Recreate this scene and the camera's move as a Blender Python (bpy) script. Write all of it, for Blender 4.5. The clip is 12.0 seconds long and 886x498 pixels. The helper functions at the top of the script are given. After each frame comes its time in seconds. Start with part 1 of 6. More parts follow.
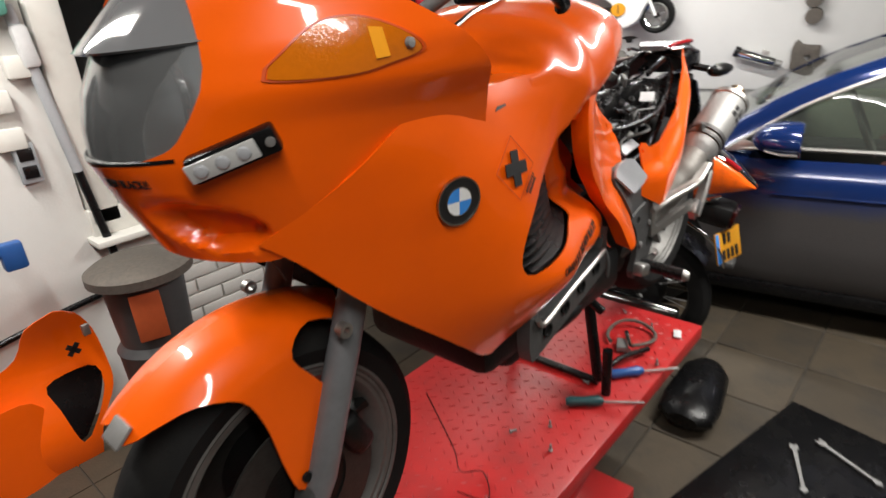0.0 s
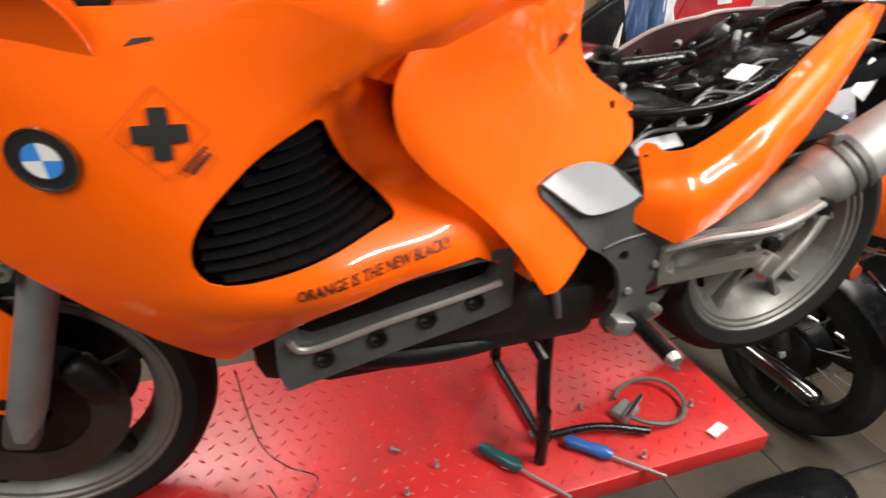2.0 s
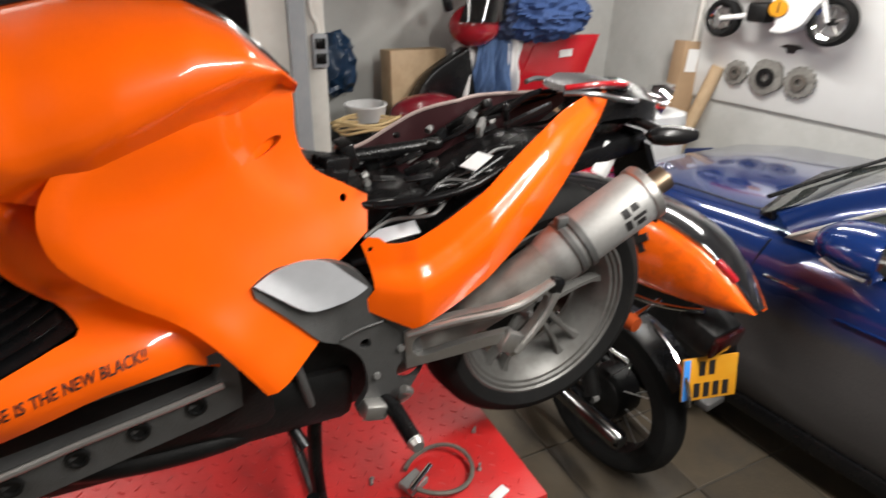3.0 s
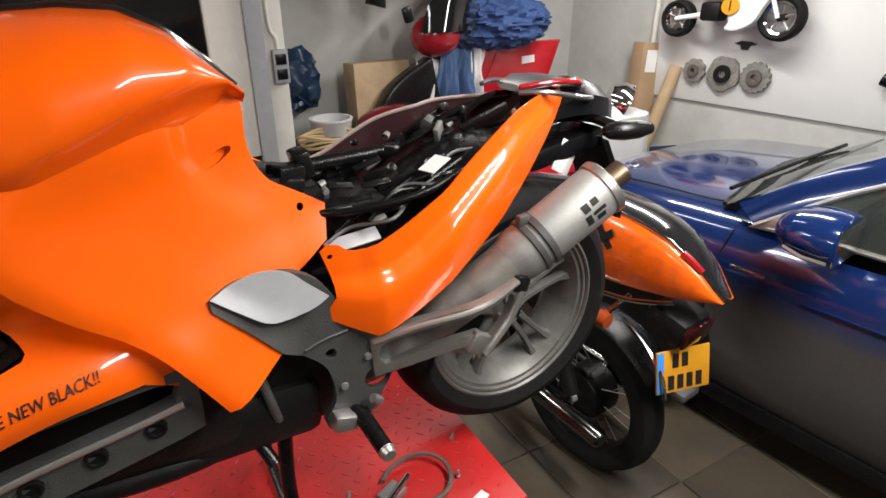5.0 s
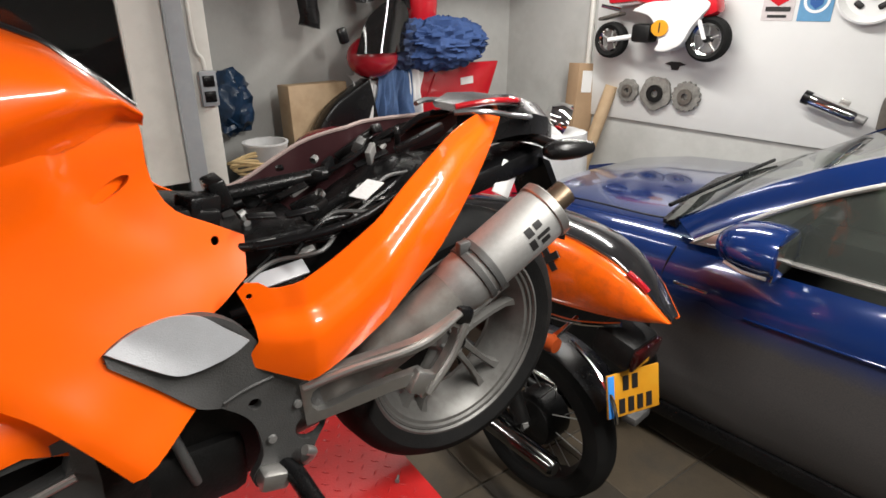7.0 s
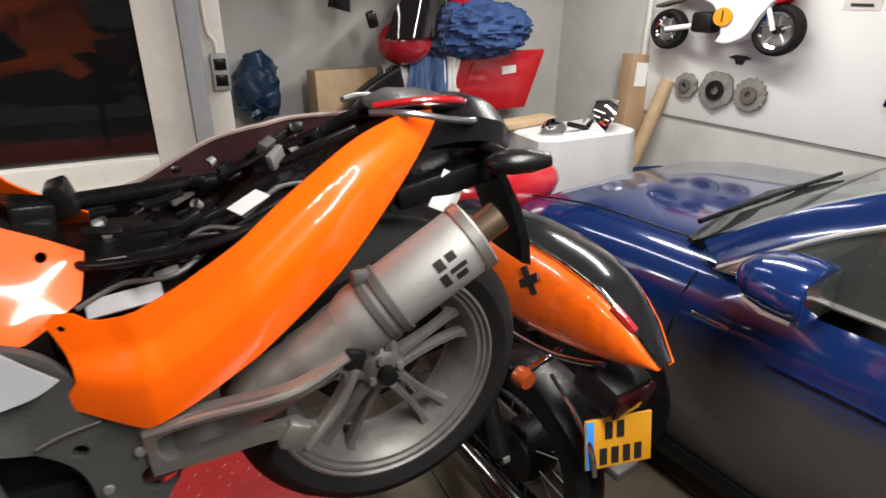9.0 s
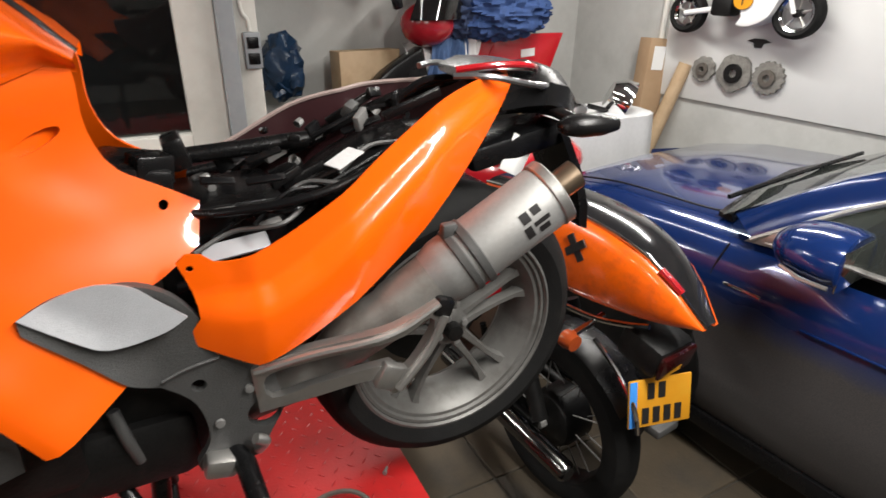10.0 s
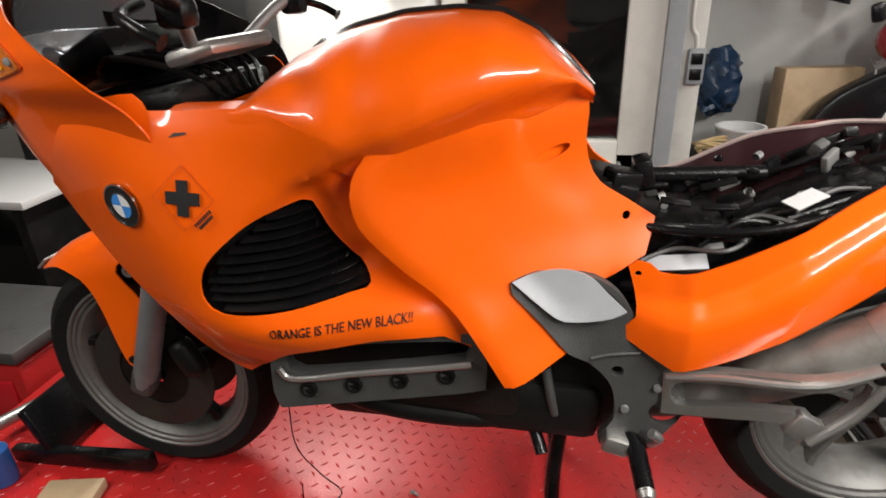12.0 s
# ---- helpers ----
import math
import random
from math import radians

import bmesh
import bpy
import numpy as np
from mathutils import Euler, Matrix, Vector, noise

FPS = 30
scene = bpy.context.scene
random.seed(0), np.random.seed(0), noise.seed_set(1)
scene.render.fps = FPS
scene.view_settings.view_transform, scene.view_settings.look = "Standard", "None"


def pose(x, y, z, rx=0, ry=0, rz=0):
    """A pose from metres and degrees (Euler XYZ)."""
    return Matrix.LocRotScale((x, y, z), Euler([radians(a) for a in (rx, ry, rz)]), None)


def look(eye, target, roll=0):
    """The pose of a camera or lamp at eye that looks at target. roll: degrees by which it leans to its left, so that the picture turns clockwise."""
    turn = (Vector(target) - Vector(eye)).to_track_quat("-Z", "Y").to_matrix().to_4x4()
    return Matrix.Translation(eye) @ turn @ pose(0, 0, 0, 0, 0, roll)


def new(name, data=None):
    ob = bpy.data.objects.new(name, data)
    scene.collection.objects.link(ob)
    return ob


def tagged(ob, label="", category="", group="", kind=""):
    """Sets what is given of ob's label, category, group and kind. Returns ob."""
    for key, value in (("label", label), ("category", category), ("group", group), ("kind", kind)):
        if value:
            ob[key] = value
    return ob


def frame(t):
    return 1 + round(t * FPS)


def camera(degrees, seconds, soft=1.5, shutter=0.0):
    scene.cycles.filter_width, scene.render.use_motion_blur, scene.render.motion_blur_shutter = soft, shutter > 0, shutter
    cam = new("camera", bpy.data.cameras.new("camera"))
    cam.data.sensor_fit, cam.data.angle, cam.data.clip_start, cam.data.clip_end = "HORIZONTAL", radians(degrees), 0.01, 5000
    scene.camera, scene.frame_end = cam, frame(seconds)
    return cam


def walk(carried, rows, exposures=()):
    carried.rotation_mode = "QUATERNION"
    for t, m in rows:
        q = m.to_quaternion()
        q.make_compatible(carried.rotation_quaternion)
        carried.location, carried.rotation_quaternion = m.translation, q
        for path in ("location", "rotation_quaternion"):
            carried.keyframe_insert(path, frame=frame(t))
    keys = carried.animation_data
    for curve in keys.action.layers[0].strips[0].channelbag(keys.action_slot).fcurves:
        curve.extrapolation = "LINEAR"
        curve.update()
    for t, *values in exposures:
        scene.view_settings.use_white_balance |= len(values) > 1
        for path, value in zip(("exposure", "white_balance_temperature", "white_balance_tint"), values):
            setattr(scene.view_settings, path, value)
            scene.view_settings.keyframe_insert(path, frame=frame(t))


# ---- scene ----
cam = camera(74.5, 12.0, shutter=0.4)
PATH = [
    (0, (-0.399, -0.817, 1.079), (0.957, 0.439, 0.313), -4.3),
    (0.5, (-0.152, -0.759, 1.081), (1.057, 0.655, 0.347), 0.4),
    (1, (0.065, -0.808, 1.058), (0.89, 0.823, 0.244), -2.4),
    (1.5, (0.229, -0.844, 1.013), (0.899, 0.776, 0.051), -3.4),
    (2, (0.471, -0.986, 1.032), (0.98, 0.688, 0.064), -0.5),
    (2.5, (0.647, -1.019, 1.076), (1.194, 0.641, 0.103), -0.3),
    (3, (0.774, -1.055, 1.138), (1.585, 0.548, 0.26), 1.8),
    (3.2, (0.763, -1.059, 1.127), (1.658, 0.528, 0.301), 1.9),
    (5, (0.802, -1.069, 1.12), (1.686, 0.516, 0.28), -0.4),
    (5.5, (0.844, -1.087, 1.138), (1.867, 0.43, 0.33), 1.0),
    (6, (0.843, -1.092, 1.142), (1.906, 0.404, 0.346), 0.6),
    (6.5, (0.836, -1.088, 1.138), (1.905, 0.412, 0.357), 0.4),
    (7, (0.861, -1.008, 1.102), (1.914, 0.505, 0.326), 0.0),
    (7.2, (0.906, -0.982, 1.083), (1.964, 0.525, 0.301), 0.4),
    (8.8, (1.271, -0.982, 1.088), (2.053, 0.661, 0.259), 1.1),
    (9, (1.207, -0.978, 1.093), (2.048, 0.643, 0.275), 0.6),
    (9.5, (1.095, -0.979, 1.073), (1.983, 0.606, 0.236), 1.0),
    (10, (1.046, -0.984, 1.063), (1.887, 0.618, 0.213), 1.0),
    (10.5, (0.98, -0.986, 1.047), (1.7, 0.658, 0.165), 0.7),
    (11, (0.927, -1.011, 1.058), (1.304, 0.742, 0.174), -1.0),
    (11.5, (0.922, -1.058, 1.084), (0.774, 0.742, 0.224), -2.0),
    (12, (0.923, -1.071, 1.127), (0.57, 0.715, 0.298), -2.1),
]
EXPOSURES = [(0.0, 0.0), (0.5, -0.08), (1.0, -0.22), (1.5, 0.28), (2.0, 0.50), (2.5, 0.40), (3.0, 0.12), (12.0, 0.05)]
walk(cam, [(t, look(eye, target, roll)) for t, eye, target, roll in PATH], exposures=EXPOSURES)

# ---- light ----
world = bpy.data.worlds.new("garage_world")
scene.world = world
world.use_nodes = True
world.node_tree.nodes["Background"].inputs[0].default_value = (0.008, 0.009, 0.011, 1)
world.node_tree.nodes["Background"].inputs[1].default_value = 1.0
scene.view_settings.exposure = 0.0

FLOOR, CEIL = -0.58, 1.9


def tube_light(x, y, length, turn, watts):
    lamp = bpy.data.lights.new("tube_lamp", "AREA")
    lamp.shape, lamp.size, lamp.size_y, lamp.energy = "RECTANGLE", length, 0.06, watts
    lamp.color = (1.0, 0.97, 0.92)
    ob = new("tube_lamp", lamp)
    ob.matrix_world = pose(x, y, CEIL - 0.115, 0, 0, turn)
    return ob


TUBES = [(2.0, -1.15, 1.5, 83, 78), (3.35, 0.95, 1.5, 83, 44), (2.3, 1.45, 1.2, 83, 4), (-0.5, -1.25, 1.5, 83, 25), (-0.3, 1.2, 1.2, 83, 42)]
for x, y, ln, turn, watts in TUBES:
    tube_light(x, y, ln, turn, watts)


# ---- materials ----
def material(name, colour, rough=0.5, metal=0.0, vary=0.12, grain=40.0, bump=0.0, bump_scale=120.0, coat=0.0, stain=None, stain_scale=4.0, stain_amount=0.4, spec=0.5):
    m = bpy.data.materials.new(name)
    m.use_nodes = True
    nt = m.node_tree
    b = nt.nodes["Principled BSDF"]
    b.inputs["Roughness"].default_value = rough
    b.inputs["Metallic"].default_value = metal
    b.inputs["Coat Weight"].default_value = coat
    b.inputs["Coat Roughness"].default_value = 0.06
    b.inputs["Specular IOR Level"].default_value = spec
    tc = nt.nodes.new("ShaderNodeTexCoord")
    n1 = nt.nodes.new("ShaderNodeTexNoise")
    n1.inputs["Scale"].default_value, n1.inputs["Detail"].default_value = grain, 4
    nt.links.new(tc.outputs["Object"], n1.inputs["Vector"])
    mix = nt.nodes.new("ShaderNodeMix")
    mix.data_type = "RGBA"
    dark = [c * (1 - vary) for c in colour]
    light = [min(1, c * (1 + vary)) for c in colour]
    mix.inputs[6].default_value, mix.inputs[7].default_value = (*dark, 1), (*light, 1)
    nt.links.new(n1.outputs["Fac"], mix.inputs[0])
    out = mix.outputs[2]
    n2 = nt.nodes.new("ShaderNodeTexNoise")
    n2.inputs["Scale"].default_value, n2.inputs["Detail"].default_value, n2.inputs["Roughness"].default_value = stain_scale, 6, 0.65
    nt.links.new(tc.outputs["Object"], n2.inputs["Vector"])
    if stain:
        ramp = nt.nodes.new("ShaderNodeMapRange")
        ramp.inputs[1].default_value, ramp.inputs[2].default_value, ramp.inputs[3].default_value, ramp.inputs[4].default_value = 0.48, 0.68, 0.0, stain_amount
        nt.links.new(n2.outputs["Fac"], ramp.inputs[0])
        mx = nt.nodes.new("ShaderNodeMix")
        mx.data_type = "RGBA"
        nt.links.new(ramp.outputs[0], mx.inputs[0])
        nt.links.new(out, mx.inputs[6])
        mx.inputs[7].default_value = (*stain, 1)
        out = mx.outputs[2]
    nt.links.new(out, b.inputs["Base Color"])
    rr = nt.nodes.new("ShaderNodeMapRange")
    rr.inputs[3].default_value, rr.inputs[4].default_value = max(0.02, rough * 0.75), min(1, rough * 1.25)
    nt.links.new(n2.outputs["Fac"], rr.inputs[0])
    nt.links.new(rr.outputs[0], b.inputs["Roughness"])
    if bump:
        nb = nt.nodes.new("ShaderNodeTexNoise")
        nb.inputs["Scale"].default_value, nb.inputs["Detail"].default_value = bump_scale, 3
        nt.links.new(tc.outputs["Object"], nb.inputs["Vector"])
        bp = nt.nodes.new("ShaderNodeBump")
        bp.inputs["Strength"].default_value, bp.inputs["Distance"].default_value = bump, 0.003
        nt.links.new(nb.outputs["Fac"], bp.inputs["Height"])
        nt.links.new(bp.outputs[0], b.inputs["Normal"])
    return m


def glass(name, colour, rough=0.02, haze=0.06):
    """A thin pane: tinted see-through, with the gloss of glass over it."""
    m = bpy.data.materials.new(name)
    m.use_nodes = True
    nt = m.node_tree
    nt.nodes.remove(nt.nodes["Principled BSDF"])
    clear = nt.nodes.new("ShaderNodeBsdfTransparent")
    clear.inputs[0].default_value = (*colour, 1)
    tint = nt.nodes.new("ShaderNodeBsdfDiffuse")
    tint.inputs[0].default_value = (*[c * .8 for c in colour], 1)
    body = nt.nodes.new("ShaderNodeMixShader")
    body.inputs[0].default_value = haze
    gloss = nt.nodes.new("ShaderNodeBsdfGlossy")
    gloss.inputs["Roughness"].default_value = rough
    fres = nt.nodes.new("ShaderNodeFresnel")
    fres.inputs[0].default_value = 1.55
    mix = nt.nodes.new("ShaderNodeMixShader")
    nt.links.new(clear.outputs[0], body.inputs[1])
    nt.links.new(tint.outputs[0], body.inputs[2])
    nt.links.new(fres.outputs[0], mix.inputs[0])
    nt.links.new(body.outputs[0], mix.inputs[1])
    nt.links.new(gloss.outputs[0], mix.inputs[2])
    nt.links.new(mix.outputs[0], nt.nodes["Material Output"].inputs[0])
    return m


def glow(name, colour, strength):
    m = bpy.data.materials.new(name)
    m.use_nodes = True
    b = m.node_tree.nodes["Principled BSDF"]
    b.inputs["Base Color"].default_value = (*colour, 1)
    b.inputs["Emission Color"].default_value = (*colour, 1)
    b.inputs["Emission Strength"].default_value = strength
    return m


ORANGE = material("orange_paint", (0.95, 0.122, 0.001), 0.36, 0, 0.03, 30, 0.02, 500, coat=0.72, stain=(0.88, 0.100, 0.001), stain_amount=0.3, spec=0.2)
ORANGE_DIRTY = material("orange_paint_dirty", (0.92, 0.13, 0.004), 0.3, 0, 0.05, 30, coat=0.9, stain=(0.45, 0.07, 0.015), stain_scale=22, stain_amount=0.45)
MAROON = material("maroon_plastic", (0.035, 0.012, 0.014), 0.35, 0, 0.3, 20, 0.1, 300, stain=(0.09, 0.05, 0.05), stain_amount=0.4)
BLACK = material("black_plastic", (0.005, 0.005, 0.0055), 0.27, 0, 0.3, 60, 0.15, 400, stain=(0.012, 0.011, 0.010), stain_scale=9, spec=0.3)
DARKIN = material("dark_engine", (0.006, 0.006, 0.006), 0.5, 0.2, 0.4, 50, 0.3, 150, stain=(0.02, 0.018, 0.016), stain_scale=12, spec=0.35)
TYRE = material("tyre_rubber", (0.007, 0.007, 0.007), 0.8, 0, 0.3, 60, 0.3, 250, stain=(0.018, 0.017, 0.015), stain_scale=10, stain_amount=0.4, spec=0.2)
GREYCAST = material("cast_grey", (0.092, 0.092, 0.091), 0.5, 0.4, 0.15, 80, 0.35, 350, stain=(0.045, 0.042, 0.038), stain_scale=10, stain_amount=0.5)
PADGREY = material("grey_pad", (0.40, 0.41, 0.43), 0.45, 0.1, 0.05, 60, 0.15, 500, stain=(0.28, 0.28, 0.29), stain_amount=0.4)
ALU = material("aluminium", (0.5, 0.49, 0.47), 0.4, 0.9, 0.1, 60, 0.15, 300, stain=(0.3, 0.29, 0.27), stain_scale=8, stain_amount=0.5)
STEEL = material("brushed_steel", (0.28, 0.277, 0.27), 0.55, 0.6, 0.14, 120, 0.2, 600, stain=(0.32, 0.31, 0.295), stain_scale=16, stain_amount=0.5)
RIM = material("rim_silver", (0.16, 0.157, 0.149), 0.5, 0.45, 0.10, 60, 0.15, 300, stain=(0.085, 0.08, 0.07), stain_scale=14, stain_amount=0.6)
SOOT = material("sooty_steel", (0.20, 0.19, 0.175), 0.55, 0.6, 0.2, 40, 0.1, 200, stain=(0.08, 0.065, 0.05), stain_scale=8, stain_amount=0.7)
LENSDARK = material("dull_orange_lens", (0.30, 0.05, 0.012), 0.2, 0, 0.1, 90, coat=0.5)
REFLECTOR = material("dull_reflector", (0.32, 0.32, 0.33), 0.25, 0.9, 0.2, 30)
COPPER = material("heat_tinted_steel", (0.36, 0.27, 0.19), 0.3, 0.95, 0.1, 50)
CHROME = material("chrome", (0.8, 0.8, 0.8), 0.07, 1.0, 0.04, 50, stain=(0.4, 0.38, 0.35), stain_amount=0.2)
REDPAINT = material("lift_red_paint", (0.46, 0.014, 0.014), 0.40, 0, 0.15, 14, 0.25, 160, stain=(0.28, 0.02, 0.018), stain_scale=5, stain_amount=0.6, spec=0.65)
AMBER = material("amber_lens", (0.62, 0.15, 0.004), 0.12, 0, 0.1, 140, 0.15, 260, coat=0.8)
AMBER_DEEP = material("amber_inner", (0.95, 0.38, 0.02), 0.25, 0, 0.05, 60)
REDLENS = material("red_lens", (0.35, 0.01, 0.015), 0.12, 0, 0.1, 90, 0.3, 200, coat=0.7)
ROUNDEL_BLUE = material("roundel_blue", (0.05, 0.26, 0.72), 0.25, 0, 0.04, 40, coat=0.4)
WHITE = material("white_enamel", (0.78, 0.78, 0.77), 0.3, 0, 0.03, 40)
DECAL = material("black_decal", (0.012, 0.011, 0.011), 0.5, 0, 0.2, 60)
DECAL_LINE = material("diamond_outline", (0.62, 0.075, 0.008), 0.4, 0, 0.1, 60)
SCREEN = glass("smoked_screen", (0.50, 0.51, 0.53), 0.05, 0.42)
CLEAR = glass("clear_lens", (0.86, 0.88, 0.89), 0.03, 0.16)
CARBLUE = material("car_blue", (0.005, 0.023, 0.118), 0.16, 0.25, 0.06, 200, coat=1.0, stain=(0.012, 0.025, 0.09), stain_scale=3)
CARGLASS = glass("car_glass", (0.62, 0.68, 0.62), 0.015)
GLOSSBLACK = material("gloss_black", (0.010, 0.010, 0.011), 0.14, 0, 0.2, 60, coat=0.8, stain=(0.03, 0.027, 0.025), stain_scale=9)
DARKRED = material("dark_red_lens", (0.03, 0.003, 0.003), 0.15, 0, 0.1, 90, coat=0.6)


def dusty_paint():
    """Car paint with road dust on its lower half, thinning upwards unevenly."""
    m = CARBLUE.copy()
    m.name = "car_blue_dusty"
    nt = m.node_tree
    b = nt.nodes["Principled BSDF"]
    co = nt.nodes.new("ShaderNodeTexCoord")
    xyz = nt.nodes.new("ShaderNodeSeparateXYZ")
    nt.links.new(co.outputs["Object"], xyz.inputs[0])
    big = nt.nodes.new("ShaderNodeTexNoise")
    big.inputs["Scale"].default_value, big.inputs["Detail"].default_value = 5.0, 6.0
    fine = nt.nodes.new("ShaderNodeTexNoise")
    fine.inputs["Scale"].default_value, fine.inputs["Detail"].default_value = 260.0, 4.0
    nt.links.new(co.outputs["Object"], big.inputs["Vector"])
    nt.links.new(co.outputs["Object"], fine.inputs["Vector"])
    up = nt.nodes.new("ShaderNodeMath")
    up.operation = "MULTIPLY_ADD"
    up.inputs[1].default_value = 0.10
    nt.links.new(big.outputs["Fac"], up.inputs[0])
    nt.links.new(xyz.outputs["Z"], up.inputs[2])
    fac = nt.nodes.new("ShaderNodeMapRange")
    fac.inputs[1].default_value, fac.inputs[2].default_value = 0.66, 0.79
    fac.inputs[3].default_value, fac.inputs[4].default_value = 0.95, 0.0
    nt.links.new(up.outputs[0], fac.inputs[0])
    ramp = nt.nodes.new("ShaderNodeMix")
    ramp.data_type = "RGBA"
    ramp.inputs["A"].default_value = (0.024, 0.022, 0.022, 1)
    ramp.inputs["B"].default_value = (0.085, 0.077, 0.067, 1)
    nt.links.new(fine.outputs["Fac"], ramp.inputs["Factor"])
    mix = nt.nodes.new("ShaderNodeMix")
    mix.data_type = "RGBA"
    nt.links.new(fac.outputs[0], mix.inputs["Factor"])
    nt.links.new(b.inputs["Base Color"].links[0].from_socket, mix.inputs["A"])
    nt.links.new(ramp.outputs["Result"], mix.inputs["B"])
    nt.links.new(mix.outputs["Result"], b.inputs["Base Color"])
    for name, clean, dull in (("Roughness", 0.16, 0.6), ("Coat Weight", 1.0, 0.04), ("Metallic", 0.25, 0.0)):
        r = nt.nodes.new("ShaderNodeMapRange")
        r.inputs[3].default_value, r.inputs[4].default_value = clean, dull
        nt.links.new(fac.outputs[0], r.inputs[0])
        nt.links.new(r.outputs[0], b.inputs[name])
    return m


CARIN = material("car_interior", (0.03, 0.028, 0.028), 0.7, 0, 0.3, 30)
WALLW = material("white_wall", (0.70, 0.69, 0.66), 0.7, 0, 0.03, 20, 0.25, 90, stain=(0.58, 0.56, 0.52), stain_scale=2, stain_amount=0.4)
WALLG = material("grey_plaster", (0.52, 0.52, 0.50), 0.8, 0, 0.05, 20, 0.3, 60, stain=(0.34, 0.34, 0.32), stain_scale=1.5, stain_amount=0.5)
BOARD = material("white_board", (0.68, 0.68, 0.67), 0.45, 0, 0.02, 10, stain=(0.60, 0.60, 0.59), stain_scale=1.5, stain_amount=0.4)
FRAMEW = material("white_frame", (0.72, 0.71, 0.66), 0.4, 0, 0.04, 25, 0.1, 80, stain=(0.55, 0.53, 0.48), stain_scale=5, stain_amount=0.4)
POSTG = material("post_grey", (0.30, 0.32, 0.34), 0.5, 0, 0.08, 25, 0.1, 80, stain=(0.4, 0.4, 0.4), stain_scale=6, stain_amount=0.4)
GROUT = material("floor_joint", (0.05, 0.044, 0.036), 0.9, 0, 0.3, 40, 0.4, 120)
# ceiling colour darkened to hold down the fill light it bounces
CEILM = material("dimmed_ceiling", (0.32, 0.32, 0.305), 0.8, 0, 0.04, 12, 0.2, 50)
NIGHT = glass("night_glass", (0.8, 0.82, 0.82), 0.015, 0.008)
# south and west walls, out of view: greyed so they bounce less light
WALLD = material("dimmed_wall", (0.24, 0.233, 0.22), 0.8, 0, 0.05, 20, 0.3, 60)
CARDBOARD = material("cardboard", (0.36, 0.24, 0.14), 0.8, 0, 0.08, 30, 0.2, 100, stain=(0.28, 0.18, 0.1), stain_amount=0.5)
WOOD = material("pale_wood", (0.50, 0.36, 0.22), 0.65, 0, 0.15, 12, 0.2, 60, stain=(0.36, 0.24, 0.13), stain_scale=7, stain_amount=0.5)
REDPLASTIC = material("red_gloss", (0.52, 0.012, 0.022), 0.22, 0, 0.06, 30, coat=0.6)
DENIM = material("denim_blue", (0.05, 0.10, 0.22), 0.85, 0, 0.3, 60, 0.5, 200, stain=(0.10, 0.16, 0.28), stain_scale=9, stain_amount=0.6)
CLOTHW = material("white_cloth", (0.62, 0.62, 0.62), 0.85, 0, 0.08, 40, 0.4, 150)
ROPE = material("rope", (0.55, 0.40, 0.20), 0.8, 0, 0.2, 120, 0.6, 300)
BLUEBAG = material("blue_bag", (0.012, 0.034, 0.075), 0.3, 0, 0.5, 20, 0.6, 40)
YELLOW = material("plate_yellow", (0.62, 0.27, 0.015), 0.35, 0, 0.05, 40, stain=(0.6, 0.33, 0.03), stain_scale=20, stain_amount=0.4)
RUST = material("rusty_iron", (0.13, 0.115, 0.10), 0.7, 0.5, 0.3, 60, 0.4, 150, stain=(0.2, 0.17, 0.14), stain_scale=15)
TOOLBLUE = material("tool_blue", (0.02, 0.09, 0.30), 0.35, 0, 0.08, 40)
TOOLGREEN = material("tool_green", (0.015, 0.07, 0.075), 0.35, 0, 0.08, 40)
TUBE_GLOW = glow("tube_glow", (1.0, 0.97, 0.92), 6.0)


# ---- mesh helpers ----
def thing(name, label, category, group="", kind=""):
    return tagged(new(name), label, category, group, kind)


def tile_material():
    m = material("floor_tile_piece", (0.056, 0.042, 0.026), 0.7, 0, 0.22, 18, 0.4, 90, stain=(0.032, 0.027, 0.021), stain_scale=4, stain_amount=0.8)
    nt = m.node_tree
    b = nt.nodes["Principled BSDF"]
    link = b.inputs["Base Color"].links[0]
    src = link.from_socket
    info = nt.nodes.new("ShaderNodeObjectInfo")
    hue = nt.nodes.new("ShaderNodeHueSaturation")
    rng = nt.nodes.new("ShaderNodeMapRange")
    rng.inputs[3].default_value, rng.inputs[4].default_value = 0.75, 1.2
    nt.links.new(info.outputs["Random"], rng.inputs[0])
    nt.links.new(rng.outputs[0], hue.inputs["Value"])
    nt.links.new(src, hue.inputs["Color"])
    nt.links.new(hue.outputs[0], b.inputs["Base Color"])
    return m


def part(name, bm, mat, parent=None, label="", sharp=38):
    bmesh.ops.recalc_face_normals(bm, faces=bm.faces)
    lim = radians(sharp)
    for e in bm.edges:
        if len(e.link_faces) == 2 and e.calc_face_angle(0) > lim:
            e.smooth = False
    for f in bm.faces:
        f.smooth = True
    me = bpy.data.meshes.new(name)
    bm.to_mesh(me)
    bm.free()
    me.materials.append(mat)
    ob = new(name, me)
    if parent:
        ob.parent = parent
    if label:
        ob["label"] = label
    return ob


def single(name, bm, mat, label, category, group="", kind="", sharp=38):
    return tagged(part(name, bm, mat, None, "", sharp), label, category, group, kind)


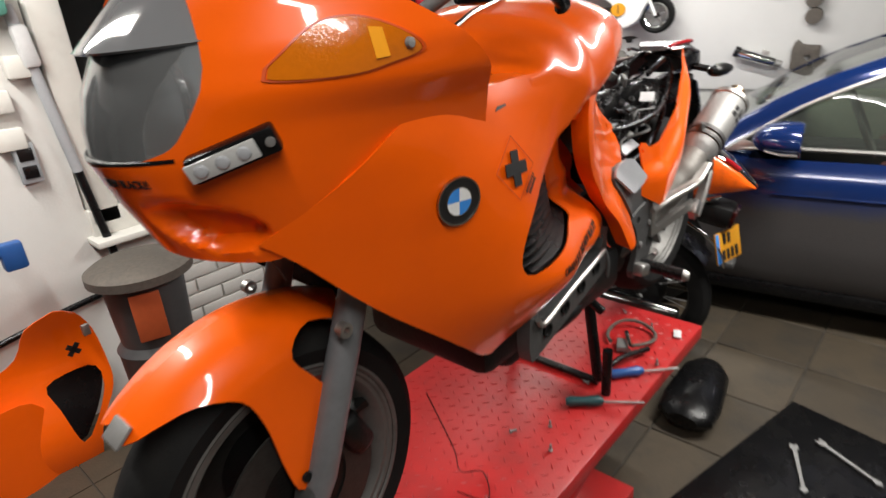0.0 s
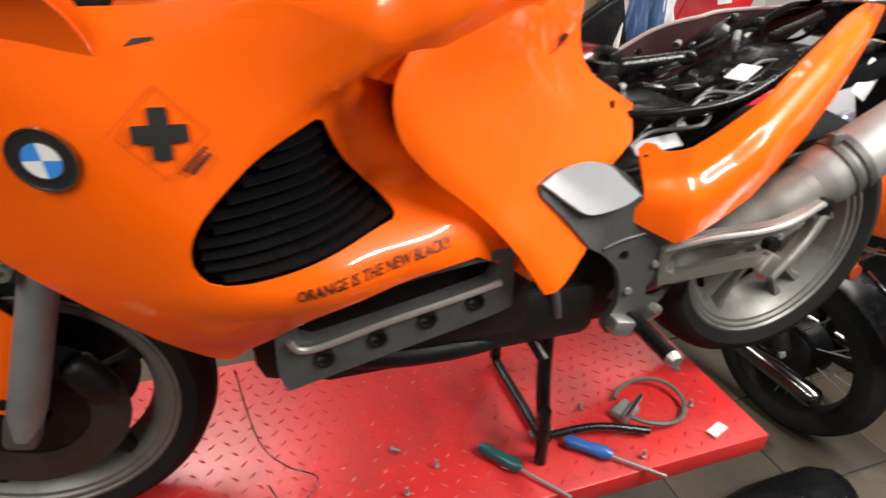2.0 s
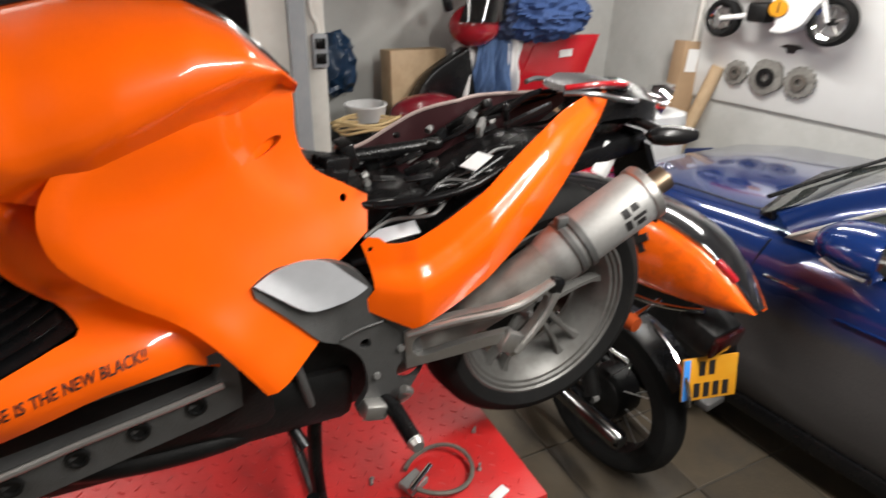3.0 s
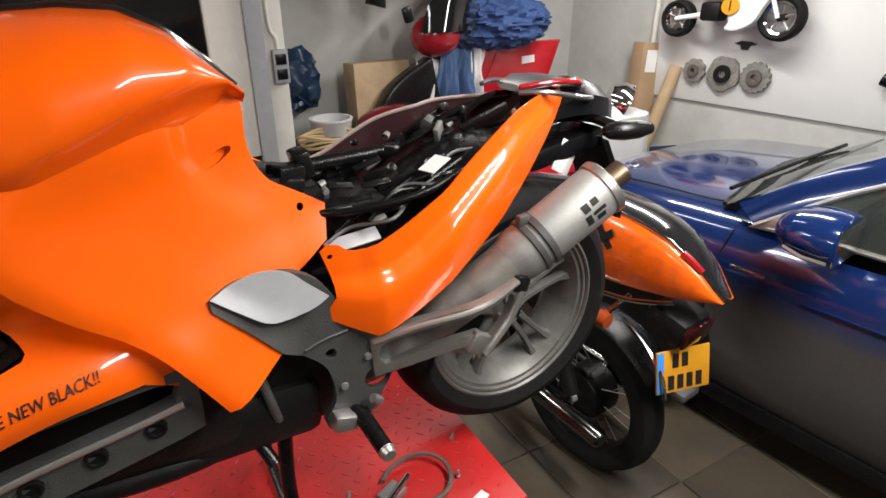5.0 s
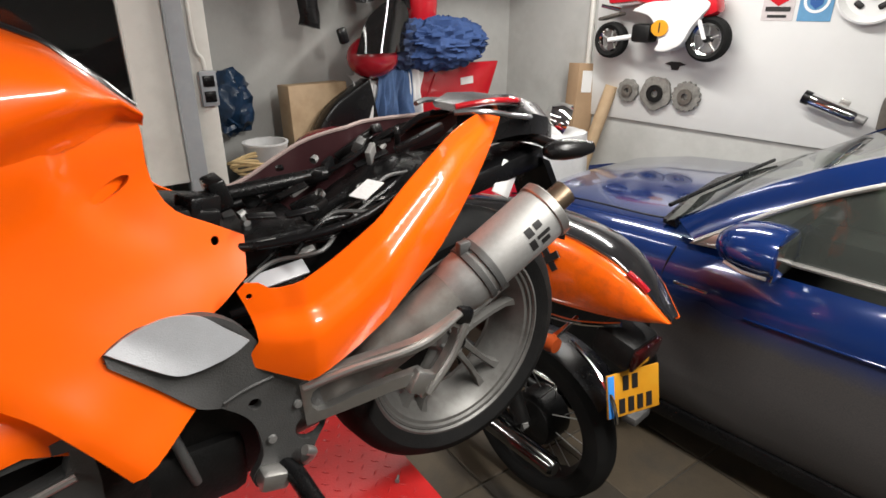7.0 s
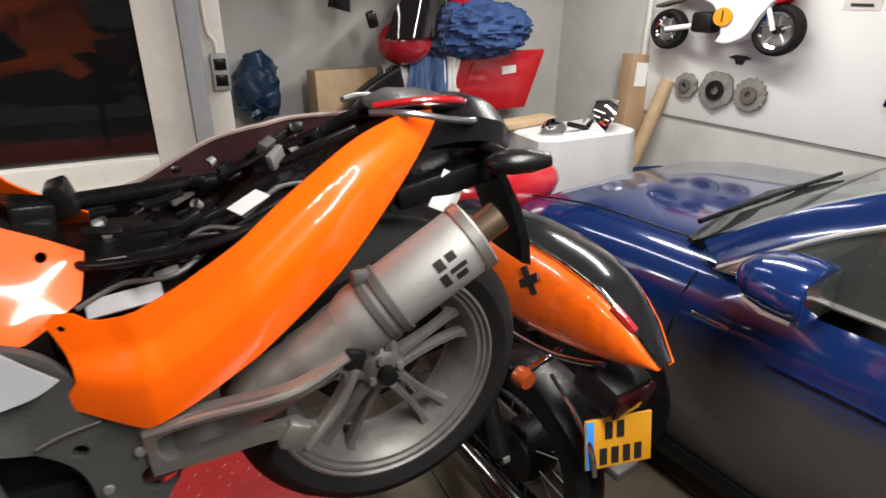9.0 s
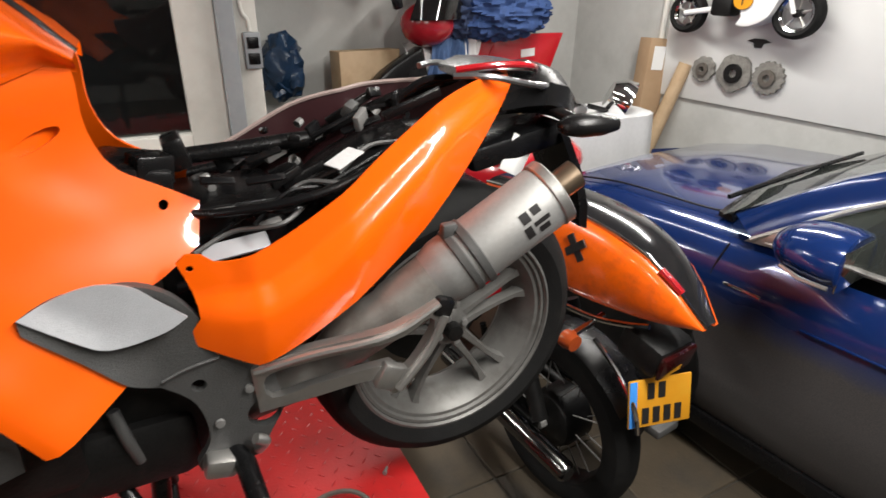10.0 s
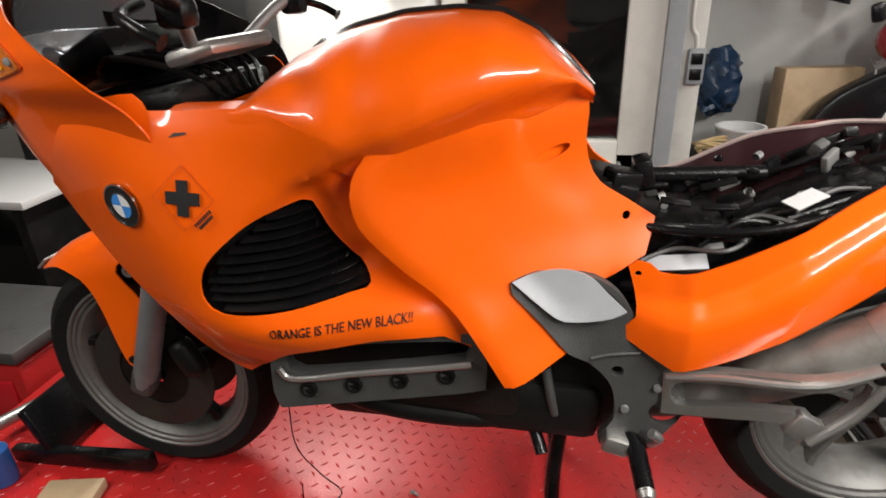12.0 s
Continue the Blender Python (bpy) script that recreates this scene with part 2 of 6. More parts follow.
def spline(pts, step=0.02, closed=True):
    """Catmull-Rom through (u, v) points; a third value 1 marks a corner."""
    n = len(pts)
    out = []
    for i in range(n if closed else n - 1):
        p1, p2 = pts[i], pts[(i + 1) % n]
        p0 = pts[i - 1] if (closed or i > 0) else p1
        p3 = pts[(i + 2) % n] if (closed or i + 2 < n) else p2
        if len(p1) > 2 and p1[2]:
            p0 = p1
        if len(p2) > 2 and p2[2]:
            p3 = p2
        k = max(1, round(math.hypot(p2[0] - p1[0], p2[1] - p1[1]) / step))
        for j in range(k):
            t = j / k
            q = []
            for a in (0, 1):
                q.append(0.5 * (2 * p1[a] + (p2[a] - p0[a]) * t + (2 * p0[a] - 5 * p1[a] + 4 * p2[a] - p3[a]) * t * t + (3 * p1[a] - p0[a] - 3 * p2[a] + p3[a]) * t ** 3))
            out.append(tuple(q))
    if not closed:
        out.append(tuple(pts[-1][:2]))
    return out


def inside(p, poly):
    x, y = p
    c = False
    j = len(poly) - 1
    for i in range(len(poly)):
        (xi, yi), (xj, yj) = poly[i], poly[j]
        if (yi > y) != (yj > y) and x < (xj - xi) * (y - yi) / (yj - yi) + xi:
            c = not c
        j = i
    return c


def dist_line(p, line):
    best = 9.0
    for (ax, ay), (bx, by) in zip(line, line[1:]):
        dx, dy = bx - ax, by - ay
        L = dx * dx + dy * dy
        t = 0 if L == 0 else max(0, min(1, ((p[0] - ax) * dx + (p[1] - ay) * dy) / L))
        best = min(best, math.hypot(p[0] - ax - t * dx, p[1] - ay - t * dy))
    return best


def sheet(outline, surf, step=0.02, thick=0.004, holes=(), bm=None, mirror=False):
    """A curved sheet: a flat outline with holes, meshed finely and bent by surf(u, v) -> (x, y, z)."""
    from mathutils.geometry import delaunay_2d_cdt
    loops = [outline, *holes]
    verts, edges = [], []
    for loop in loops:
        b = len(verts)
        verts += [Vector(p) for p in loop]
        edges += [(b + i, b + (i + 1) % len(loop)) for i in range(len(loop))]
    us, vs = [p[0] for p in outline], [p[1] for p in outline]
    nu, nv = int((max(us) - min(us)) / step) + 1, int((max(vs) - min(vs)) / step) + 1
    border = [loop + loop[:1] for loop in loops]
    for i in range(nu + 1):
        for j in range(nv + 1):
            p = (min(us) + (i + 0.5 * (j % 2)) * step, min(vs) + j * step)
            if inside(p, outline) and not any(inside(p, h) for h in holes) and min(dist_line(p, b) for b in border) > 0.4 * step:
                verts.append(Vector(p))
    co, _, faces, *_ = delaunay_2d_cdt(verts, edges, [], 0, 1e-6)
    own = bm is None
    bm = bm or bmesh.new()
    for side in ((1, -1) if mirror else (1,)):
        vs3 = []
        for c in co:
            x, y, z = surf(c[0], c[1])
            vs3.append(bm.verts.new((x, y * side, z)))
        fs = []
        for f in faces:
            c = sum((co[k] for k in f), Vector((0, 0))) / 3
            if inside(c, outline) and not any(inside(c, h) for h in holes):
                try:
                    fs.append(bm.faces.new([vs3[k] for k in f]))
                except ValueError:
                    pass
        bmesh.ops.recalc_face_normals(bm, faces=fs)
        avg = sum((f.normal.y * f.calc_area() for f in fs)) * side
        if avg > 0:
            bmesh.ops.reverse_faces(bm, faces=fs)
        if thick:
            bmesh.ops.solidify(bm, geom=fs, thickness=thick)
        loose = [v for v in bm.verts if not v.link_faces]
        bmesh.ops.delete(bm, geom=loose, context="VERTS")
    return bm


def box(bm, size, m=None, bevel=0.0, seg=2):
    r = bmesh.ops.create_cube(bm, size=1)
    bmesh.ops.scale(bm, vec=size, verts=r["verts"])
    if bevel:
        es = list({e for v in r["verts"] for e in v.link_edges})
        r2 = bmesh.ops.bevel(bm, geom=es, offset=bevel, segments=seg, affect="EDGES", profile=0.5)
        vs = list({v for f in r2["faces"] for v in f.verts} | {v for v in r["verts"] if v.is_valid})
    else:
        vs = r["verts"]
    if m is not None:
        bmesh.ops.transform(bm, matrix=m, verts=vs)
    return bm


def boxed(size, m=None, bevel=0.004, seg=2):
    return box(bmesh.new(), size, m, bevel, seg)


def lathe(profile, axis="y", segs=48, m=None, bm=None, closed=False):
    """Revolve (radius, along) points about the y axis."""
    bm = bm or bmesh.new()
    rings = []
    for k in range(segs):
        a = 2 * math.pi * k / segs
        ring = []
        for r, h in profile:
            v = Vector((r * math.cos(a), h, r * math.sin(a)))
            ring.append(bm.verts.new(m @ v if m else v))
        rings.append(ring)
    n = len(profile)
    for k in range(segs):
        A, B = rings[k], rings[(k + 1) % segs]
        for i in range(n if closed else n - 1):
            j = (i + 1) % n
            bm.faces.new((A[i], A[j], B[j], B[i]))
    bmesh.ops.remove_doubles(bm, verts=bm.verts, dist=1e-6)
    return bm


def tube(pts, r, bm=None, segs=10, cap=True):
    """A round bar along points; r is one radius or one for each point."""
    bm = bm or bmesh.new()
    pts = [Vector(p) for p in pts]
    rs = r if isinstance(r, (list, tuple)) else [r] * len(pts)
    rings = []
    up = None
    for i, p in enumerate(pts):
        d = (pts[min(i + 1, len(pts) - 1)] - pts[max(i - 1, 0)]).normalized()
        if up is None:
            up = d.orthogonal().normalized()
        up = (up - d * up.dot(d)).normalized()
        side = d.cross(up)
        rings.append([bm.verts.new(p + (up * math.cos(a) + side * math.sin(a)) * rs[i]) for a in [2 * math.pi * k / segs for k in range(segs)]])
    for A, B in zip(rings, rings[1:]):
        for k in range(segs):
            bm.faces.new((A[k], A[(k + 1) % segs], B[(k + 1) % segs], B[k]))
    if cap:
        bm.faces.new(rings[0][::-1])
        bm.faces.new(rings[-1])
    return bm


def smooth_path(pts, k=6):
    out = []
    n = len(pts)
    for i in range(n - 1):
        p0, p1, p2, p3 = [Vector(pts[max(0, min(n - 1, i + d))]) for d in (-1, 0, 1, 2)]
        for j in range(k):
            t = j / k
            out.append(0.5 * (2 * p1 + (p2 - p0) * t + (2 * p0 - 5 * p1 + 4 * p2 - p3) * t * t + (3 * p1 - p0 - 3 * p2 + p3) * t ** 3))
    out.append(Vector(pts[-1]))
    return out


def plate(outline, y0, y1, holes=(), bevel=0.0, m=None):
    """An outline in (x, z), extruded from y0 to y1."""
    bm = sheet(outline, lambda u, v: (u, y0, v), 0.5, 0, holes)
    geo = bmesh.ops.extrude_face_region(bm, geom=list(bm.faces))
    vs = [v for v in geo["geom"] if isinstance(v, bmesh.types.BMVert)]
    bmesh.ops.translate(bm, vec=(0, y1 - y0, 0), verts=vs)
    if bevel:
        es = [e for e in bm.edges if len(e.link_faces) == 2 and e.calc_face_angle(0) > 1.0]
        bmesh.ops.bevel(bm, geom=es, offset=bevel, segments=2, affect="EDGES", profile=0.5)
    if m is not None:
        bmesh.ops.transform(bm, matrix=m, verts=bm.verts)
    return bm


def circle(cx, cz, r, n=20, sq=1.0):
    return [(cx + r * math.cos(2 * math.pi * k / n), cz + sq * r * math.sin(2 * math.pi * k / n)) for k in range(n)]


def loft(rings, bm=None, caps=True, closed=True):
    bm = bm or bmesh.new()
    vr = [[bm.verts.new(p) for p in ring] for ring in rings]
    for A, B in zip(vr, vr[1:]):
        n = len(A)
        for k in range(n if closed else n - 1):
            bm.faces.new((A[k], A[(k + 1) % n], B[(k + 1) % n], B[k]))
    if caps and closed:
        bm.faces.new(vr[0][::-1])
        bm.faces.new(vr[-1])
    return bm


def cage(xs, zs, rows):
    """A smooth height over a coarse control cage."""
    rows = np.array(rows)

    def weights(t, ks):
        i = max(0, min(len(ks) - 2, int(np.searchsorted(ks, t)) - 1))
        f = max(0.0, min(1.0, (t - ks[i]) / (ks[i + 1] - ks[i])))
        c = [-0.5 * f + f * f - 0.5 * f ** 3, 1 - 2.5 * f * f + 1.5 * f ** 3, 0.5 * f + 2 * f * f - 1.5 * f ** 3, -0.5 * f * f + 0.5 * f ** 3]
        return [(max(0, min(len(ks) - 1, i - 1 + k)), c[k]) for k in range(4)]

    def height(x, z):
        return float(sum(a * b * rows[j][i] for j, a in weights(z, zs) for i, b in weights(x, xs)))
    return height


def lerp(x, xs, ys):
    return float(np.interp(x, xs, ys))


def text_mesh(words, size, m, depth=0.0006):
    cu = bpy.data.curves.new("words", "FONT")
    cu.body, cu.size, cu.extrude, cu.align_x, cu.align_y = words, size, depth, "CENTER", "CENTER"
    cu.resolution_u = 2
    tmp = bpy.data.objects.new("words", cu)
    me = bpy.data.meshes.new_from_object(tmp)
    bpy.data.objects.remove(tmp)
    bm = bmesh.new()
    bm.from_mesh(me)
    bpy.data.meshes.remove(me)
    bmesh.ops.transform(bm, matrix=m, verts=bm.verts)
    return bm


# ---- the setting ----
def wall_x(y):
    return 4.32 - 0.131 * (y - 1.44)


def on_wall(y, z, out=0.0):
    """A frame on the far wall: x runs along it towards the viewer's right, y into it, z up."""
    t, n = Vector((0.131, -0.991, 0)).normalized(), Vector((-0.991, -0.131, 0)).normalized()
    p = Vector((wall_x(y), y, z)) + n * out
    return Matrix(((t.x, -n.x, 0, p.x), (t.y, -n.y, 0, p.y), (0, 0, 1, p.z), (0, 0, 0, 1)))


H = CEIL - FLOOR
MID = (CEIL + FLOOR) / 2
single("floor", boxed((9.6, 8.4, 0.1), pose(1.0, -0.4, FLOOR - 0.058), 0), GROUT, "dark dirty joints of a concrete tile floor", "floor", kind="structure")
single("ceiling", boxed((9.6, 8.4, 0.1), pose(1.0, -0.4, CEIL + 0.05), 0), CEILM, "plain garage ceiling, darkened to cut bounce light", "ceiling", kind="structure")
single("wall_east", boxed((7.4, 0.2, H), on_wall(-0.4, MID) @ pose(0, 0.1, 0), 0), WALLG, "grey plastered garage wall", "wall", kind="structure")
single("wall_north", boxed((3.2, 0.2, H), pose(3.05, 2.88, MID), 0), WALLG, "grey plaster wall of the alcove", "wall", kind="structure")
single("wall_south", boxed((9.6, 0.2, H), pose(1.0, -4.3, MID), 0), WALLD, "garage wall out of view, greyed to cut bounce light", "wall", kind="structure")
single("wall_west", boxed((0.2, 8.4, H), pose(-3.4, -0.4, MID), 0), WALLD, "garage wall out of view, greyed to cut bounce light", "wall", kind="structure")
single("wall_alcove", boxed((0.12, 0.9, H), pose(1.53, 2.42, MID), 0), WALLG, "grey plaster return wall", "wall", kind="structure")
single("wall_front", boxed((3.7, 0.16, H), pose(-1.5, 2.06, MID), 0), WALLW, "white painted wall with fittings", "wall", kind="structure")
single("wall_below_window", boxed((0.9, 0.12, 0.80), pose(0.8, 2.04, FLOOR + 0.40), 0), WALLW, "white painted wall below the window", "wall", kind="structure")

# window with a white frame, night behind
win = thing("window_1", "white framed garage window, dark night behind", "window", kind="structure")
part("window_frame", boxed((0.17, 0.10, 1.65), pose(1.335, 1.99, 1.125), 0.006), FRAMEW, win)
part("window_frame", boxed((0.9, 0.10, 0.12), pose(0.80, 1.995, 0.31), 0.006), FRAMEW, win)
part("window_frame", boxed((0.12, 0.10, 1.65), pose(0.42, 1.995, 1.125), 0.006), FRAMEW, win)
part("window_sill", boxed((0.95, 0.16, 0.03), pose(0.80, 1.93, 0.236), 0.006), FRAMEW, win)
part("pane", boxed((0.8, 0.012, 1.62), pose(0.85, 2.01, 1.15), 0), NIGHT, win)
single("backdrop", boxed((3.0, 0.02, 2.6), pose(0.4, 2.9, 0.9), 0), material("night", (0.01, 0.011, 0.014), 0.9), "dark night outside the window", "backdrop", kind="structure")
single("post", boxed((0.075, 0.12, H), pose(1.458, 1.955, MID), 0.004), POSTG, "grey painted steel post", "post", kind="structure")
single("trim", boxed((0.10, 0.05, H), pose(1.55, 1.97, MID), 0.003), FRAMEW, "white painted strip beside the post", "trim", kind="structure")

# white board on the far wall
single("wall_board", boxed((3.4, 0.02, 1.6), on_wall(0.27, 1.155, 0.011), 0.002), BOARD, "large white panel screwed to the wall", "panel")


def socket(m, label):
    t = thing("wall_socket", label, "socket", "wall sockets")
    part("cover", boxed((0.075, 0.03, 0.16), m, 0.006), POSTG, t)
    for dz in (-0.035, 0.035):
        part("outlet", boxed((0.052, 0.008, 0.05), m @ pose(0, -0.016, dz), 0.003), BLACK, t)
    return t


socket(pose(1.565, 1.925, 0.735), "double grey wall socket on a white strip")
socket(pose(0.20, 1.955, 0.62), "double grey wall socket on the white wall")
single("cable_conduit", tube(smooth_path([(1.56, 1.93, 0.82), (1.555, 1.93, 0.87), (1.53, 1.935, 0.93), (1.528, 1.94, 1.2), (1.528, 1.94, 1.95)]), 0.009), FRAMEW, "thin white cable conduit above the socket", "conduit")
single("wall_conduit", tube([on_wall(2.0, 0.65, 0.02).translation, on_wall(2.0, CEIL, 0.02).translation], 0.02), FRAMEW, "white vertical conduit at the panel's edge", "conduit")

# ceiling lamps
for x, y, ln, turn, watts in TUBES:
    t = thing("ceiling_light", "white fluorescent batten on the ceiling", "ceiling light", "ceiling lights")
    t.matrix_world = pose(x, y, CEIL, 0, 0, turn)
    part("housing", boxed((ln + 0.1, 0.09, 0.06), pose(0, 0, -0.032), 0.006), WHITE, t)
    part("tube", tube([(-ln / 2, 0, -0.085), (ln / 2, 0, -0.085)], 0.016), TUBE_GLOW, t)

# ---- the lift table ----
lift = thing("lift_table", "red steel motorcycle lift table with diamond plate top", "lift table")
part("tabletop", boxed((2.12, 0.64, 0.05), pose(0.41, 0.04, -0.025), 0.004), REDPAINT, lift)
part("base_frame", boxed((1.9, 0.5, 0.06), pose(0.2, 0.04, FLOOR + 0.03), 0.006), REDPAINT, lift)
for s in (-0.22, 0.30):
    part("scissor_arm", tube([(-0.5, s, FLOOR + 0.06), (0.9, s, -0.05)], 0.03), REDPAINT, lift)
    part("scissor_arm", tube([(0.9, s + 0.02, FLOOR + 0.06), (-0.5, s + 0.02, -0.05)], 0.03), REDPAINT, lift)
bm = bmesh.new()
for i in range(64):
    for j in range(17):
        x, y = -0.62 + i * 0.035 + 0.0175 * (j % 2), -0.255 + j * 0.036
        if x > 1.44:
            continue
        a = radians(45 if (i + j) % 2 else -45)
        c, s = math.cos(a), math.sin(a)
        ring = [bm.verts.new((x + c * u - s * v, y + s * u + c * v, 0.0005)) for u, v in ((-0.012, 0), (0, -0.0035), (0.012, 0), (0, 0.0035))]
        top = [bm.verts.new((x + c * u - s * v, y + s * u + c * v, 0.0022)) for u, v in ((-0.006, 0), (0.006, 0))]
        for f in ((ring[0], ring[1], top[0]), (ring[1], top[1], top[0]), (ring[1], ring[2], top[1]), (ring[2], ring[3], top[1]), (ring[3], top[0], top[1]), (ring[3], ring[0], top[0])):
            bm.faces.new(f)
tread = part("tread_pattern", bm, REDPAINT, lift)
tread["kind"] = "stuff"

# ---- the motorcycle on the lift ----
bike = thing("sport_touring_motorcycle", "orange faired motorcycle without seat on a red lift", "motorcycle")

SIDE_CAGE = cage([-0.1, 0.05, 0.2, 0.35, 0.5, 0.65, 0.8, 0.9], [0.45, 0.53, 0.60, 0.66, 0.74, 0.84, 0.93, 1.0], [
    [.05, .11, .17, .215, .225, .235, .245, .25],
    [.06, .13, .195, .262, .277, .250, .243, .250],
    [.07, .145, .22, .295, .313, .272, .258, .255],
    [.08, .16, .235, .30, .287, .252, .256, .25],
    [.09, .175, .25, .30, .275, .258, .25, .24],
    [.11, .20, .267, .288, .272, .255, .17, .14],
    [.11, .22, .272, .265, .275, .285, .20, .15],
    [.09, .20, .26, .24, .265, .285, .20, .15]])
CREASE = [(.40, .77), (.44, .795), (.515, .84), (.58, .877), (.64, .911), (.72, .95)]


NEAR_LIP = [(.664, .912), (.636, .878), (.624, .84), (.634, .785), (.682, .722), (.742, .665), (.803, .596), (.862, .502)]


KNEE_ZONE = NEAR_LIP + [(1.2, .45), (1.2, .95)]
VENT_REAR = [(.555, .80), (.575, .75), (.605, .712)]


def SIDE(x, z):
    """Half width of the side fairing, with the sunk channel behind the vent."""
    w = SIDE_CAGE(x, z)
    below = lerp(x, [p[0] for p in CREASE], [p[1] for p in CREASE]) - z
    if x > 0.42 and below > 0:
        t = min(1.0, below / 0.022)
        w -= lerp(x, [.42, .50, .56, .64, .72], [0, .008, .026, .032, .032]) * t * t * (3 - 2 * t) * max(0.0, min(1.0, (z - .64) / .05))
    if x > .52:
        d = dist_line((x, z), NEAR_LIP)
        if d < .2:
            sink = lerp(z, [.52, .60, .68], [.005, .010, .022])
            w -= sink + .05 * min(1.0, d / .03) if inside((x, z), KNEE_ZONE) else sink * max(0.0, 1 - d / .05)
    if x > .60 and z < .74:
        f = 1.0 if inside((x, z), KNEE_ZONE) else max(0.0, 1 - dist_line((x, z), NEAR_LIP) / .11)
        w -= .026 * f * f * (3 - 2 * f) * min(1.0, (.74 - z) / .06)
    if .45 < x < .75 and .60 < z < .86:
        w -= .030 * math.exp(-(dist_line((x, z), VENT_REAR) / .035) ** 2)
    return w


def shrink(loop, k):
    cx, cy = sum(p[0] for p in loop) / len(loop), sum(p[1] for p in loop) / len(loop)
    return [(cx + (x - cx) * k, cy + (y - cy) * k) for x, y in loop]


KNEE = cage([0.6, 0.7, 0.8, 0.9, 1.0, 1.1], [0.5, 0.58, 0.66, 0.75, 0.85, 0.93, 1.0], [
    [.29, .288, .283, .262, .21, .17],
    [.29, .289, .270, .230, .195, .16],
    [.29, .272, .228, .203, .172, .14],
    [.288, .252, .205, .168, .125, .09],
    [.284, .24, .192, .145, .09, .06],
    [.275, .245, .205, .15, .085, .06],
    [.26, .24, .20, .14, .08, .06]])
LIP = spline([(.70, .935), (.664, .912), (.636, .878), (.624, .84), (.634, .785), (.682, .722), (.742, .665), (.803, .596), (.862, .502)], 0.02, False)
FOLD = spline([(.868, .93), (.872, .885), (.90, .835), (.95, .79), (1.01, .752), (1.12, .715)], 0.02, False)


def knee(x, z):
    d = dist_line((x, z), LIP)
    w = KNEE(x, z) - (0.012 * (1 - d / 0.035) ** 2 if d < 0.035 else 0) + 0.010 * max(0.0, 1 - d / .14)
    if x > .82 and z > .70:
        f = dist_line((x, z), FOLD) / .02
        above = inside((x, z), FOLD + [(1.2, .78), (1.2, 1.1), (.9, 1.1)])
        t = .5 + .5 * min(1.0, f) * (1 if above else -1)
        w -= lerp(x, [.93, .99], [.011, 0]) * t * t * (3 - 2 * t)
    return w


side_outline = spline([(-.03, .80, 1), (.0, .775), (.03, .745), (.075, .695), (.135, .635), (.21, .57), (.285, .505), (.335, .462), (.365, .452, 1), (.42, .497), (.495, .550), (.58, .567), (.68, .578), (.755, .577, 1), (.81, .538), (.866, .497, 1),
                       (.862, .54), (.84, .62), (.80, .70), (.78, .80), (.80, .93, 1), (.636, .92), (.50, .962), (.424, .966), (.356, .962), (.30, .963, 1), (.28, .988), (.222, .982, 1), (.14, .94), (.06, .87)], 0.02)
vent_hole = spline([(.53, .818), (.46, .792), (.405, .752), (.37, .715), (.355, .678), (.359, .650), (.388, .632), (.48, .637), (.60, .658), (.629, .668), (.595, .712), (.563, .755), (.545, .797)], 0.015)
for side, nm in ((-1, "left"), (1, "right")):
    bm = sheet(side_outline, lambda x, z: (x, -SIDE(x, z), z), 0.012 if side < 0 else 0.02, 0.004, [vent_hole])
    if side > 0:
        bmesh.ops.transform(bm, matrix=Matrix.Scale(-1, 4, (0, 1, 0)), verts=bm.verts)
    part("side_fairing", bm, ORANGE, bike)
    if side > 0:
        part("fairing_liner", sheet(side_outline, lambda x, z: (x, SIDE(x, z) - 0.009, z), 0.03, 0.002, [vent_hole]), BLACK, bike)
knee_outline = LIP[::-1] + spline([(.70, .935, 1), (.80, .972), (.90, .995), (.955, .985), (.978, .955, 1), (.980, .93), (.978, .89), (.985, .85), (1.005, .815), (1.05, .785), (1.102, .752, 1), (1.095, .72), (1.088, .695, 1), (1.02, .664), (.985, .672), (.93, .672), (.864, .662, 1), (.91, .61), (.965, .548, 1), (.93, .53), (.895, .512), (.865, .50, 1)], 0.02, False)[1:-1]
bolt_hole = circle(1.053, .757, .007, 12)
slot = [(0.925 + .027 * math.cos(a) - .004 * math.sin(a), 0.868 + .012 * math.cos(a) + .0085 * math.sin(a)) for a in [2 * math.pi * k / 18 for k in range(18)]]
for side in (-1, 1):
    bm = sheet(knee_outline, lambda x, z: (x, -knee(x, z), z), 0.014, 0.004, [bolt_hole, slot])
    # flange that turns in behind the lip
    a = [bm.verts.new((x, -knee(x, z), z)) for x, z in LIP]
    b = [bm.verts.new((x + 0.012, -knee(x, z) + 0.045, z + 0.004)) for x, z in LIP]
    for k in range(len(a) - 1):
        bm.faces.new((a[k], a[k + 1], b[k + 1], b[k]))
    if side > 0:
        bmesh.ops.transform(bm, matrix=Matrix.Scale(-1, 4, (0, 1, 0)), verts=bm.verts)
    kf = part("knee_fairing", bm, ORANGE, bike)
    bm = sheet(shrink(slot, 1.12), lambda x, z: (x, -knee(x, z) + .005 + .30 * (x - .905), z), 0.012, 0.002)
    if side > 0:
        bmesh.ops.transform(bm, matrix=Matrix.Scale(-1, 4, (0, 1, 0)), verts=bm.verts)
    part("slot_recess", bm, ORANGE, kf)

